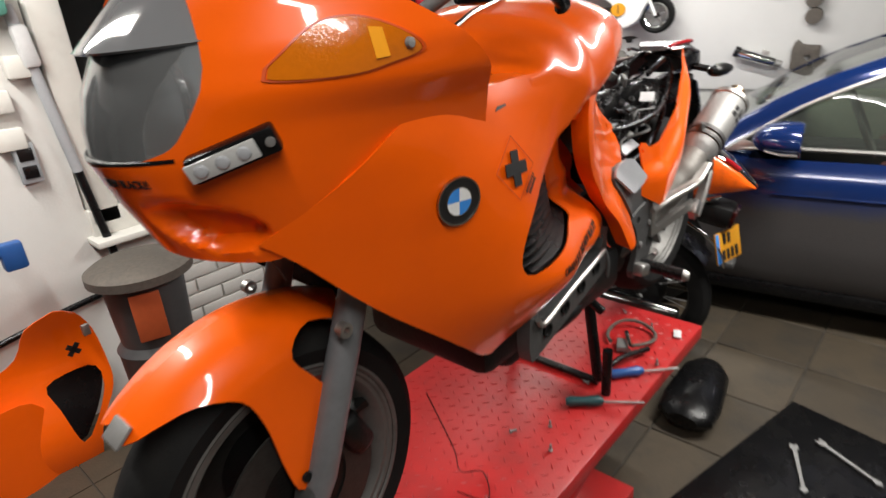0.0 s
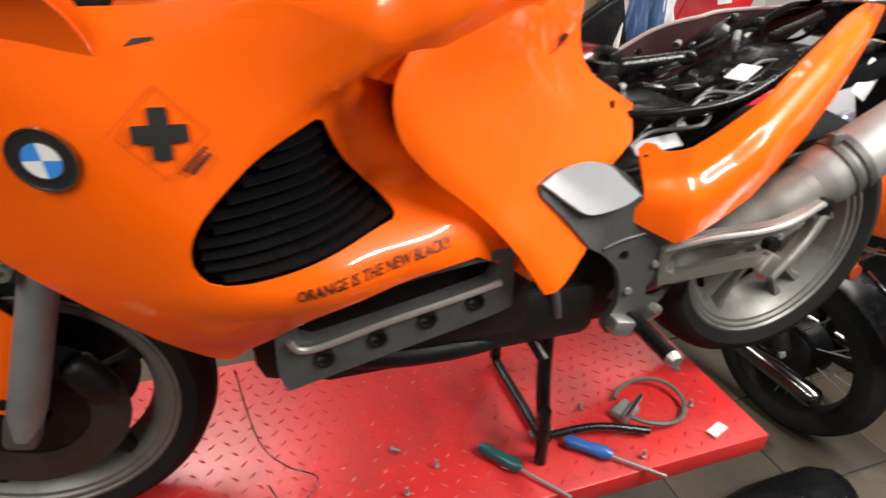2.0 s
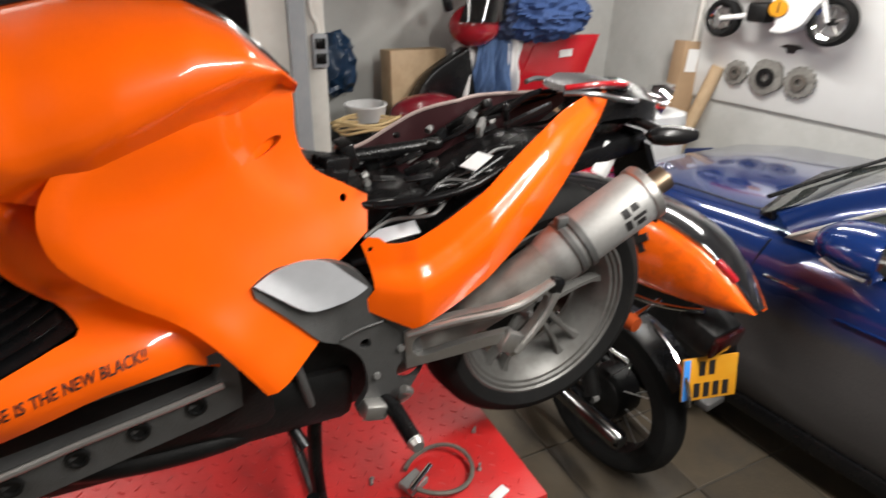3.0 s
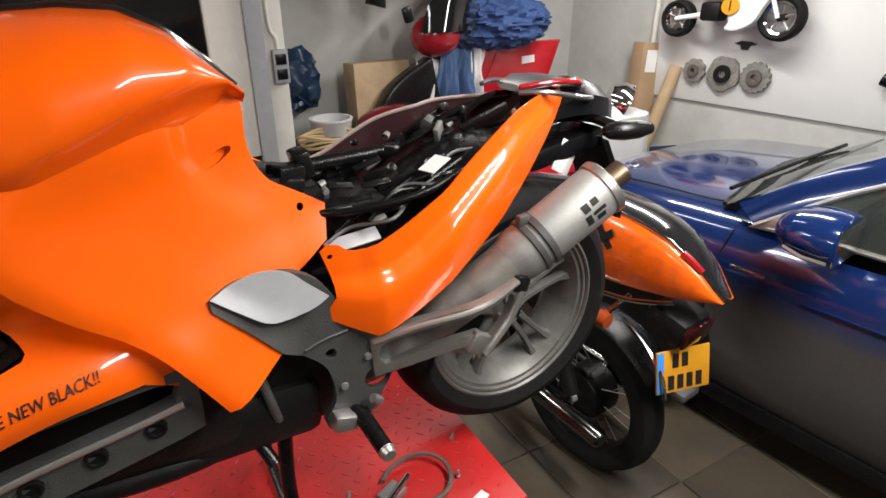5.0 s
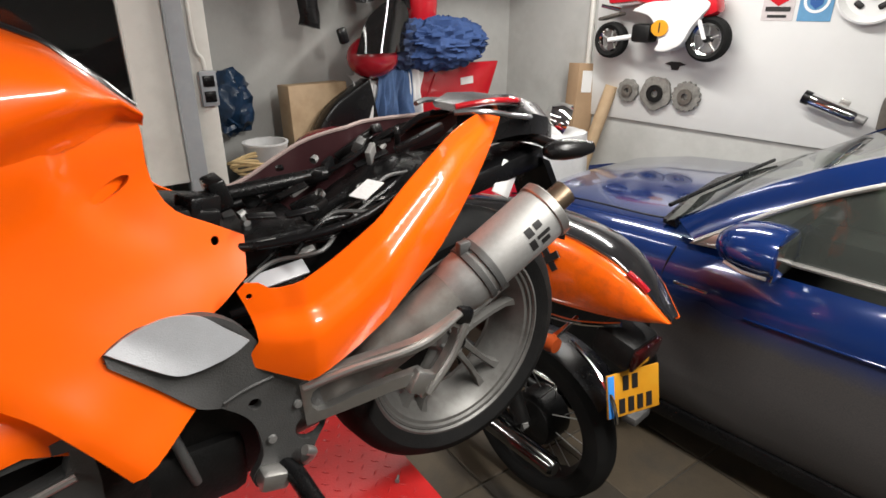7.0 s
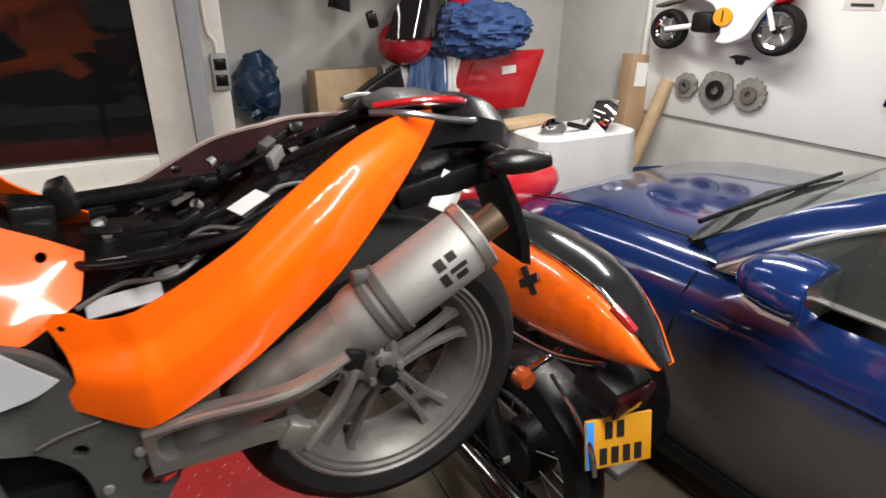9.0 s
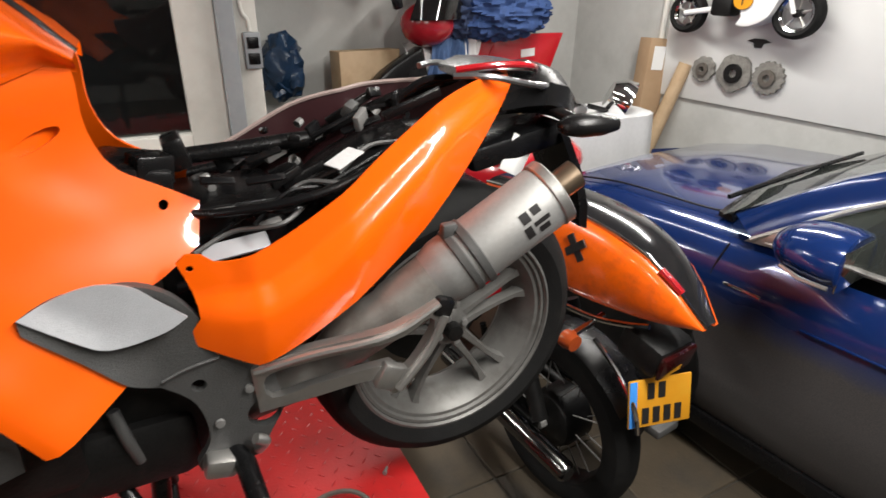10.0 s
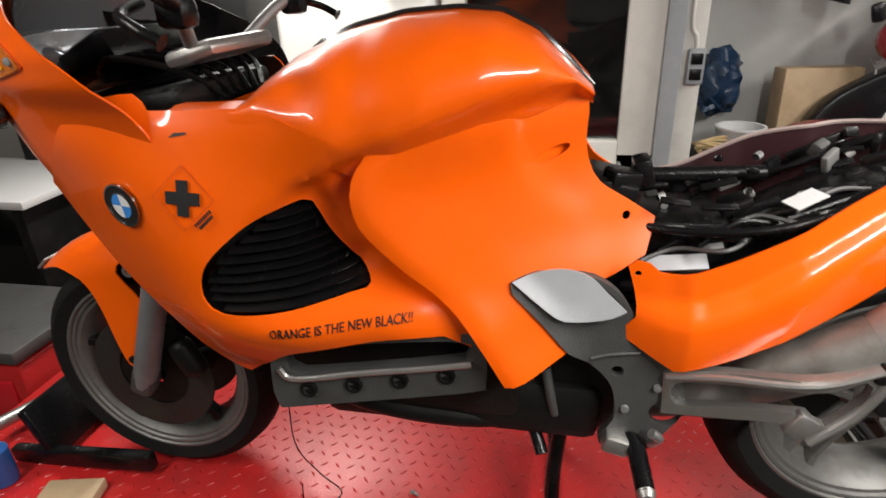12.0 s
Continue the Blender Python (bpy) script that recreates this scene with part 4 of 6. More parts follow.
part("plate_hanger", loft([[(x - .012, -w, z), (x + .012, -w, z - .01), (x + .012, w, z - .01), (x - .012, w, z)] for x, w, z in ((1.80, .07, .78), (1.84, .075, .70), (1.87, .07, .62), (1.885, .06, .56))]), BLACK, bike)
part("mudguard_inner", boxed((0.22, 0.12, 0.05), pose(1.70, 0, .76, 0, -10, 0), 0.012), BLACK, bike)
for s in (-1, 1):
    st = part("turn_signal", lathe([(0, -.065), (0.018, -.058), (0.029, -.025), (0.031, .015), (0.025, .045), (0.012, .06), (0, .063)], segs=20, m=pose(1.785, s * .15, .815, 0, 0, 78) @ Matrix.Diagonal((0.9, 1, 0.72, 1))), BLACK, bike, "black turn signal pod")
    part("lens", lathe([(0, -.048), (0.015, -.044), (0.024, -.02), (0.026, .0), (0.020, .03)], segs=20, m=pose(1.797, s * .15, .815, 0, 0, 78) @ Matrix.Diagonal((0.8, 1, 0.6, 1))), AMBER if s > 0 else DARKIN, st)
    part("stalk", tube([(1.76, s * .06, .83), (1.785, s * .13, .815)], 0.012), BLACK, st)

part("white_flap", boxed((.06, .003, .075), pose(1.695, -.055, .742, 0, 28, 6), .001), WHITE, bike, "white plastic flap")

# footrest hanger
hang_y = lambda x, z: -max(.205, (KNEE(x, z) + .010) if x < .95 else lerp(x, [.95, 1.0], [KNEE(.95, z) + .010, .205]))
hang_out = spline([(.866, .674, 1), (.89, .684), (.95, .69), (1.0, .686), (1.04, .66), (1.068, .62, 1), (1.092, .56), (1.155, .515, 1), (1.165, .47), (1.168, .425), (1.145, .385), (1.125, .345, 1), (1.04, .335, 1), (1.028, .36), (1.052, .40), (1.048, .46), (1.025, .50), (.966, .548, 1), (.916, .607), (.868, .657, 1)], 0.015)
hanger = part("footrest_hanger", sheet(hang_out, lambda x, z: (x, hang_y(x, z), z), 0.015, 0.016, [circle(1.051, .507, .011, 14), circle(1.138, .424, .027, 20)]), GREYCAST, bike, "grey cast footrest plate")
part("rib", tube(smooth_path([(1.005, -.2075, .531), (1.04, -.208, .543), (1.085, -.2075, .549)]), .003, segs=6), GREYCAST, hanger)
pad_out = spline([(.868, .678, 1), (.911, .693), (.942, .699), (.966, .698), (.995, .688), (1.023, .662), (1.054, .634, 1), (1.031, .622), (1.002, .615), (.969, .614), (.945, .619), (.910, .645)], 0.01)
part("heel_pad", sheet(pad_out, lambda x, z: (x, hang_y(x, z) - .003 - .20 * max(0, .698 - z), z), 0.012, 0.006), PADGREY, bike, "light grey heel pad")
part("footpeg", tube([(1.085, -.20, .365), (1.095, -.235, .36), (1.10, -.325, .352)], [.014, .017, .016], segs=12), BLACK, bike, "black rubber footpeg")
part("peg_cap", tube([(1.10, -.322, .352), (1.101, -.336, .351)], [.017, .012], segs=12), ALU, bike)
part("peg_mount", boxed((0.05, 0.04, 0.035), pose(1.06, -.215, .36, 0, 15, 0), 0.008), ALU, bike)
part("gear_lever", tube(smooth_path([(1.12, -.21, .36), (1.13, -.225, .385), (1.115, -.23, .40)]), 0.009), ALU, bike)
for x, z in ((1.07, .43), (1.12, .48)):
    part("bolt", lathe([(0, -.006), (.007, -.005), (.008, 0)], segs=10, m=pose(x, -.206, z)), STEEL, bike)

# passenger footrest bracket
rb_out = spline([(1.125, .515, 1), (1.165, .530), (1.22, .542), (1.30, .552), (1.36, .562), (1.42, .590, 1), (1.438, .567), (1.42, .52), (1.365, .44), (1.335, .43, 1), (1.31, .466), (1.22, .450), (1.13, .432, 1)], .015)
rb_hole = spline([(1.145, .498), (1.20, .515), (1.30, .530), (1.36, .538), (1.405, .560), (1.412, .535), (1.365, .472), (1.338, .492), (1.30, .490), (1.22, .474), (1.15, .458)], .015)
rb = part("rear_bracket", sheet(rb_out, lambda x, z: (x, -.21 - .05 * min(1, max(0, (x - 1.12) / .2)), z), .015, .018, [rb_hole]), ALU, bike, "cast aluminium passenger footrest bracket")
part("bracket_rib", tube(smooth_path([(1.13, -.214, .511), (1.21, -.240, .534), (1.30, -.262, .546), (1.36, -.263, .556), (1.42, -.263, .584)]), .006, segs=8), ALU, rb)
part("bracket_rib", tube(smooth_path([(1.43, -.264, .56), (1.40, -.264, .50), (1.345, -.264, .44)]), .0075, segs=8), ALU, rb)
part("bracket_end", boxed((0.036, 0.022, 0.046), pose(1.328, -.262, .472, 0, 30, 0), 0.006), ALU, bike)
part("rubber_stop", boxed((0.035, 0.03, 0.035), pose(1.43, -.252, .573, 0, 20, 0), 0.008), BLACK, bike)

# silencer
A, B = Vector((1.455, -.205, .605)), Vector((1.655, -.232, .735))
d = (B - A).normalized()
sil = part("silencer", tube([A - d * .02, A, A + d * .01, B - d * .012, B], [.050, .056, .058, .058, .05], segs=36), STEEL, bike, "brushed steel cylindrical silencer")
part("clamp", tube([A + d * .055, A + d * .057, A + d * .07, A + d * .072], [.0585, .0625, .0625, .0585], segs=32), GREYCAST, sil)
part("clamp", tube([A + d * .032, A + d * .034, A + d * .045, A + d * .047], [.0585, .0615, .0615, .0585], segs=32), GREYCAST, sil)
part("clamp_lug", boxed((0.03, 0.02, 0.03), pose(*(A + d * .05 + Vector((-.035, 0, .052)))), 0.008), GREYCAST, sil)
part("end_ring", tube([B - d * .022, B - d * .02, B - d * .004, B - d * .002], [.0585, .061, .061, .0585], segs=32), ALU, sil)
part("outlet", tube([B - d * .01, B + d * .045], [.026, .026], segs=24, cap=False), COPPER, sil, "heat tinted outlet pipe")
part("outlet_core", tube([B - d * .012, B + d * .03], [.022, .022], segs=20), DARKIN, sil)
face = Vector((-.25, -.9, .25))
face = (face - d * face.dot(d)).normalized()
down = d.cross(face)
if down.z > 0:
    down.negate()


def print_bar(u0, u1, a0, a1):
    """A printed patch wrapped on the can, from u0 to u1 along it."""
    rows = [[A + d * u + (face * math.cos(a) + down * math.sin(a)) * .0586 for a in [radians(a0 + (a1 - a0) * k / 4) for k in range(5)]] for u in (u0, (u0 + u1) / 2, u1)]
    return loft(rows, None, False, False)


for u0, u1, a0, a1 in ((.150, .166, -16, 2), (.172, .188, -16, -2), (.146, .160, 8, 30), (.166, .196, 8, 16), (.170, .190, 20, 32)):
    part("print", print_bar(u0, u1, a0, a1), DECAL, sil, "black unreadable print")
part("exhaust_pipe", tube(smooth_path([A - d * .015, A - d * .10, A - d * .2 + Vector((0, .01, 0)), (1.22, -.15, .43), (1.0, -.10, .36)]), [.05] * 7 + [.046] * 6 + [.04] * 6 + [.034] * 6, segs=24), SOOT, bike)

# wheels
def wheel(name, x, z, tyre_r, half, rim_r, spokes, parent, twin, y=0.0, inner=RIM):
    w = part(name, lathe([(rim_r - .004, -half * .80), (rim_r + .012, -half * .9), (rim_r + .035, -half), (tyre_r - .03, -half * .93), (tyre_r - .008, -half * .62), (tyre_r, 0), (tyre_r - .008, half * .62), (tyre_r - .03, half * .93), (rim_r + .035, half), (rim_r + .012, half * .9), (rim_r - .004, half * .8)], segs=72, m=pose(x, y, z)), TYRE, parent, "black road tyre")
    R, q = rim_r, half
    part("rim", lathe([(R + .008, -q * .86), (R + .008, -q * .80), (R - .002, -q * .78), (R - .016, -q * .62), (R - .034, -q * .3), (R - .036, q * .4), (R - .01, q * .7), (R + .008, q * .86), (R - .02, q * .8), (R - .048, q * .4), (R - .044, -q * .22), (R - .030, -q * .54), (R - .021, -q * .70), (R - .013, -q * .71), (R - .010, -q * .79), (R - .003, -q * .80), (R + .001, -q * .88)], segs=80, m=pose(x, y, z), closed=True), RIM, w, "cast silver rim with a stepped lip")
    part("hub", lathe([(0.0, -half * .55), (.03, -half * .55), (.045, -half * .45), (.055, -half * .2), (.055, half * .3), (0, half * .3)], segs=32, m=pose(x, y, z)), inner, w)
    for k in range(spokes):
        a = 2 * math.pi * k / spokes + 0.35
        for s in ((-1, 1) if twin else (0,)):
            bm = bmesh.new()
            rings = []
            for r, wd, th, off in ((.040, .012, .032, .012 * s), (.08, .009, .026, .015 * s), (.13, .008, .024, .019 * s), (rim_r - .06, .009, .024, .025 * s), (rim_r - .036, .016, .034, .032 * s)):
                c = Vector((math.cos(a), 0, math.sin(a)))
                q = Vector((-c.z, 0, c.x))
                yy = -half * .28
                rings.append([Vector((x, y, z)) + c * r + q * (wd * u + off) + Vector((0, yy + th * v, 0)) for u, v in ((-1, 0), (-.6, -.5), (.6, -.5), (1, 0), (.6, .6), (-.6, .6))])
            part("spoke", loft(rings, bm), inner, w)
    return w


rear = wheel("rear_wheel", 1.56, .372, .315, .09, .230, 5, bike, True)
part("axle_cap", lathe([(0, -.075), (.018, -.072), (.02, -.04)], segs=20, m=pose(1.56, 0, .372)), DARKIN, rear)
for k in range(4):
    a = radians(90 * k + 20)
    part("wheel_bolt", lathe([(0, -.058), (.008, -.057), (.009, -.045)], segs=8, m=pose(1.56 + .032 * math.cos(a), 0, .372 + .032 * math.sin(a))), STEEL, rear)
part("swingarm", tube(smooth_path([(1.05, .10, .42), (1.25, .14, .40), (1.45, .14, .375), (1.58, .12, .372)]), [.05] * 19, segs=14), GREYCAST, bike)
part("brake_disc", disc_bm(.07, .14, .005, pose(1.56, .06, .372, 90)), DARKIN, rear)

BRAKE = material("worn_disc", (0.05, 0.048, 0.045), 0.45, 0.6, 0.3, 60, 0.2, 150)
FORK = material("fork_grey", (0.20, 0.205, 0.215), 0.45, 0.25, 0.1, 60, 0.1, 300, stain=(0.12, 0.12, 0.12), stain_scale=9)
front = wheel("front_wheel", 0.005, .298, .30, .06, .230, 5, bike, False, -0.005, DARKIN)
for s in (-1, 1):
    part("brake_disc", disc_bm(.09, .155, .005, pose(0.005, s * .062, .298, 90)), BRAKE, front, "worn brake disc")
    part("disc_carrier", disc_bm(.03, .095, .004, pose(0.005, s * .060, .298, 90)), DARKIN, front)
    part("caliper", boxed((.055, .05, .10), pose(.115, s * .075, .36, 0, -25, 0), .02, 3), DARKIN, bike, "grey brake caliper")
    part("fork_tube", tube([(-.002, s * .095, .285), (.02, s * .098, .34), (.105, s * .105, .56), (.17, s * .108, .73)], [.022, .029, .028, .024], segs=20), FORK, bike, "grey fork leg")
    part("axle_clamp", boxed((.055, .05, .075), pose(0.0, s * .09, .298, 0, 20, 0), .014), GREYCAST, bike)
    part("fork_lug", lathe([(.006, -.008), (.013, -.008), (.013, .008), (.006, .008)], segs=14, m=pose(.085, s * .14, .615), closed=True), ALU, bike)
part("axle", tube([(0.003, -.115, .298), (.003, .115, .298)], .012), DARKIN, bike)


def fender_surf(px, pz):
    r = math.hypot(px, pz)
    c, s = (px / r, pz / r) if r else (1, 0)
    if r <= .285:
        return (0.005 + px, -.098, .298 + pz)
    a = min(1.0, (r - .285) / .12) * math.pi / 2
    rr = .285 + .072 * math.sin(a)
    return (0.005 + rr * c, -.098 * math.cos(a), .298 + rr * s)


arc = [(.405 * math.cos(radians(a)), .405 * math.sin(radians(a)), 1 if a in (131, 62) else 0) for a in (62, 72, 82, 92, 102, 112, 120, 126, 131)]
fen_out = spline(arc + [(-.255, .272), (-.21, .280), (-.15, .287), (-.09, .262), (-.062, .20), (-.045, .10), (-.03, .045), (-.01, .03), (.015, .045), (.04, .11), (.072, .185, 1), (.03, .245), (.005, .285), (.02, .315), (.06, .33), (.105, .315, 1)], 0.02)
part("front_fender", sheet(fen_out, fender_surf, 0.02, 0.004, mirror=True), ORANGE, bike)
part("fender_bolt", lathe([(0, -.006), (.009, -.005), (.010, 0)], segs=12, m=pose(-.008, -.101, .36)), DARKIN, bike)
part("fender_clip", boxed((.035, .05, .006), pose(-.232, -.02, .565, 0, -42, 0), .002), STEEL, bike, "worn metal tip on the fender")

# engine, stand, dark masses
eng = part("engine_block", boxed((.50, .36, .30), pose(.64, 0, .50), .03), DARKIN, bike)
part("engine_cover", sheet(spline([(.435, .52, 1), (.43, .44), (.44, .405, 1), (.60, .425), (.80, .452), (.825, .47), (.825, .55, 1), (.80, .575), (.5, .56)], .02), lambda x, z: (x, -.262 + 0.10 * max(0, x - .45), z), .03, .03, [spline([(.47, .53), (.47, .495), (.49, .483), (.70, .505), (.79, .52), (.80, .545), (.77, .56), (.52, .545)], .02)]), GREYCAST, eng, "grey cast engine side cover")
part("cover_edge", tube(smooth_path([(.452, -.268, .50), (.48, -.266, .478), (.60, -.252, .492), (.72, -.24, .505), (.80, -.232, .516)]), .006, segs=8), ALU, eng)
for k in range(4):
    x = .50 + .085 * k
    part("cover_bolt", lathe([(0, .0), (.011, -.001), (.012, -.006), (.016, -.006), (.017, .006)], segs=16, m=pose(x, -.262 + .1 * (x - .45), .452 + .012 * k)), DARKIN, eng)
part("oil_pan", boxed((.56, .28, .13), pose(.76, -.03, .375, 0, 1, 0), .03), DARKIN, bike)
part("gearbox", boxed((.32, .30, .26), pose(.98, 0, .44), .04), DARKIN, bike)
part("radiator", boxed((.06, .40, .30), pose(.36, 0, .66), .01), DARKIN, bike)
part("airbox", boxed((.55, .22, .26), pose(.66, 0, .84), .04), DARKIN, bike)
part("steering_head", boxed((.16, .26, .22), pose(.22, 0, .80, 0, -20, 0), .04), DARKIN, bike)
part("exhaust_header", tube(smooth_path([(.42, -.13, .47), (.48, -.15, .40), (.60, -.16, .355), (.80, -.15, .335), (1.02, -.10, .345)]), .024, segs=14), DARKIN, bike)
part("shock_absorber", tube([(1.12, .02, .40), (1.18, .02, .60)], .035, segs=16), DARKIN, bike)
part("hose", tube(smooth_path([(.93, -.16, .47), (.94, -.17, .42), (.95, -.165, .37)]), .009), GREYCAST, bike)
part("tangle_wire", tube(smooth_path([(-.02, -.11, .80), (-.005, -.12, .765), (.01, -.125, .73)]), .0015, segs=6), DECAL, bike)
stand = part("centre_stand", tube(smooth_path([(.97, -.10, .32), (.955, -.13, .17), (.96, -.15, .02)]), .016), BLACK, bike, "black centre stand")
part("centre_stand_leg", tube(smooth_path([(.97, .10, .32), (.955, .13, .17), (.96, .15, .02)]), .016), BLACK, stand)
part("stand_bar", tube([(.96, -.15, .012), (.96, .15, .012)], .012), BLACK, stand)
part("stand_lever", tube(smooth_path([(.96, -.145, .02), (1.08, -.16, .03), (1.20, -.20, .018)]), .009), BLACK, stand)
side_st = part("side_stand", tube(smooth_path([(.90, -.12, .33), (.92, -.15, .29), (.93, -.17, .27)]), .013), BLACK, bike)

# cockpit
part("instrument_panel", boxed((.14, .26, .08), pose(.10, 0, 1.02, 0, -25, 0), .03), BLACK, bike)
part("dash", boxed((.22, .34, .05), pose(.20, 0, .945, 0, -8, 0), .02), DARKIN, bike)
part("top_yoke", boxed((.10, .24, .03), pose(.30, 0, 1.03, 0, -15, 0), .012), ALU, bike)
for s in (-1, 1):
    hb = part("handlebar", tube(smooth_path([(.30, s * .10, 1.04), (.33, s * .16, 1.085), (.36, s * .22, 1.115), (.41, s * .33, 1.135)]), .012, segs=12), STEEL, bike)
    part("grip", tube([(.372, s * .245, 1.12), (.412, s * .335, 1.136)], .017, segs=14), BLACK, hb, "black rubber grip")
    part("lever", tube(smooth_path([(.32, s * .24, 1.115), (.335, s * .31, 1.103), (.375, s * .34, 1.088), (.412, s * .34, 1.068)]), [.008] * 18 + [.013], segs=10), BLACK, hb)
    part("switch_box", boxed((.05, .05, .045), pose(.36, s * .215, 1.10), .012), BLACK, hb)
for k in range(6):
    y = -.12 + .05 * k
    part("cable", tube(smooth_path([(.12, y, 1.0), (.18, y - .03, 1.03), (.27, y + .02, 1.0), (.33, y * .6, .95)]), .006, segs=6), BLACK, bike)

# ---- the car ----
def car_m():
    n, l = Vector((-.13, .99, 0)).normalized(), Vector((-.99, -.13, 0)).normalized()
    return Matrix(((n.x, l.x, 0, 2.67), (n.y, l.y, 0, -0.20), (0, 0, 1, FLOOR), (0, 0, 0, 1)))


car = thing("car", "dark blue saloon car with dusty lower doors, parked", "car")
car.matrix_world = car_m()
ST = [1.52, 1.45, 1.25, .95, .55, .28, .0, -.6, -1.3, -2.0, -2.5, -2.75]
hood = lambda u: lerp(u, ST[::-1], [.80, .93, .98, .95, .93, .922, .915, .905, .878, .82, .70, .50])
inset = lambda u: lerp(u, ST[::-1], [.22, .06, .0, .0, .0, .0, .0, .0, .01, .06, .14, .3])
rings = []
for u in np.linspace(1.52, -2.75, 60):
    h, i = hood(u), inset(u)
    W = 1.58
    half = [(-.05 - i, .20), (-.005 - i, .30), (0.0 - i, .48), (-.006 - i, .62), (.0 - i, .72), (-.02 - i, .70 + (h - .70) * .45), (-.055 - i, h - .055), (-.14 - i, h - .018 if u > .12 or u < -2.0 else .62)]
    left = half
    right = [(-W - v, z) for v, z in half[::-1]]
    rings.append([(u, v, z) for v, z in left] + [(u, -W / 2, h + .004 if u > .12 or u < -2.0 else .60)] + [(u, v, z) for v, z in right])
body = part("body", loft(rings, None, True, True), dusty_paint(), car, "glossy dark blue body, dusty below")
part("sill", boxed((3.2, .05, .07), pose(-.9, -.045, .19), .012), BLACK, car)
for u in (.34, -.80):
    part("door_gap", tube(smooth_path([(u - .02, -.004, .26), (u, .004, .48), (u - .003, .002, .66), (u - .01, -.018, .78), (u - .03, -.045, .87)]), .0035, segs=6), DARKIN, car)
part("side_crease", tube([(.02, .004, .71), (-2.3, .004, .73)], .004, segs=6), CARBLUE, car)
part("window_trim", tube(smooth_path([(.25, -.06, .905), (0.0, -.05, .922), (-.6, -.045, .928), (-1.4, -.05, .945)]), .010, segs=8), ALU, car, "bright window trim")
part("quarter_trim", plate([(.27, .893), (.13, .905), (.10, .93), (.17, .955), (.22, .935)], -.056, -.048, (), .002), ALU, car, "bright trim at the mirror foot")
part("roof", loft([[(u, -.20, z - .05), (u, -.28, z - .01), (u, -.83, z + .02), (u, -1.38, z - .01), (u, -1.46, z - .05)] for u, z in ((-.55, 1.345), (-.9, 1.39), (-1.3, 1.40), (-1.7, 1.35))], None, False, False), CARBLUE, car)
PILLAR = ((.25, -.055, .905), (.17, -.065, .962), (.09, -.075, 1.02), (-.02, -.09, 1.095), (-.14, -.107, 1.16), (-.27, -.125, 1.22), (-.45, -.15, 1.29), (-.75, -.185, 1.345), (-1.3, -.19, 1.35), (-1.75, -.16, 1.26), (-2.2, -.08, .99))
for nm in (1, -1):
    far = lambda v: v if nm > 0 else -1.66 - v
    part("pillar", loft([[(u + du, far(v + dv), z + dz) for du, dv, dz in ((0, 0, 0), (.045, -.012, .030), (.09, -.045, .044), (.11, -.09, .036), (.03, -.06, -.012))] for u, v, z in PILLAR]), CARBLUE, car)
    part("pillar_trim", tube(smooth_path([(u, far(v + .006), z) for u, v, z in PILLAR[:9]], 4), .009, segs=8), ALU, car)
part("windscreen", loft([[(u, v, z), (u + (c - u) * .7, -.42, z + (zc - z) * .6), (c, -.83, zc), (u + (c - u) * .7, -1.26, z + (zc - z) * .6), (u, -1.66 - v, z)] for u, v, z, c, zc in ((.40, -.12, .922, .50, .930), (.22, -.15, 1.035, .29, 1.025), (.10, -.17, 1.118, .15, 1.105), (-.15, -.20, 1.25, -.10, 1.23), (-.34, -.23, 1.32, -.28, 1.31), (-.60, -.26, 1.36, -.55, 1.37))], None, False, False), CARGLASS, car, "car windscreen")
part("scuttle", loft([[(u + .025, v, z - .012), (u + .025, v, z + .003), (u - .02, v, z + .006), (u - .03, v, z - .02)] for u, v, z in ((.40, -.15, .918), (.46, -.45, .925), (.50, -.83, .930), (.46, -1.21, .925), (.40, -1.51, .918))]), BLACK, car, "black plastic scuttle panel")
part("side_window", loft([[(u, -.062, .925), (u, (v - .062) * .5, .925 + (z - .925) * .5), (u, v - .008, z)] for u, v, z in ((.20, -.062, .940), (.09, -.075, 1.02), (-.02, -.09, 1.095), (-.14, -.107, 1.16), (-.27, -.125, 1.22), (-.45, -.15, 1.29), (-.75, -.185, 1.345), (-1.3, -.19, 1.35))], None, False, False), CARGLASS, car, "driver's side window")
part("rear_screen", loft([[(u, -.2, z), (u, -.83, z + .02), (u, -1.46, z)] for u, z in ((-1.7, 1.36), (-2.1, 1.18), (-2.45, .98))], None, False, False), CARGLASS, car)
part("cabin", boxed((2.35, 1.34, .10), pose(-.93, -.81, .62), .03), CARIN, car)
part("dashboard", boxed((.22, 1.18, .07), pose(.14, -.81, .93), .03), CARIN, car)
part("door_card", boxed((1.5, .03, .42), pose(-.45, -1.425, .80, 2, 0, 0), .02), material("door_card", (.40, .43, .35), .6, 0, .08, 30), car, "pale inner door panel")
part("console", boxed((.9, .22, .16), pose(-.35, -.86, .72), .03), CARIN, car)
part("wheel_arch", disc_bm(.001, .34, .02, pose(.62, -.01, .33, -90)), DARKIN, car)
cw = part("wheel", lathe([(.20, -.09), (.31, -.1), (.33, 0), (.31, .1), (.2, .09)], segs=40, m=pose(.62, -.10, .33)), TYRE, car)
part("hub_cap", disc_bm(.001, .21, .02, pose(.62, -.03, .33, -90)), ALU, cw)
cw2 = part("wheel", lathe([(.20, -.09), (.31, -.1), (.33, 0), (.31, .1), (.2, .09)], segs=40, m=pose(-2.0, -.10, .33)), TYRE, car)
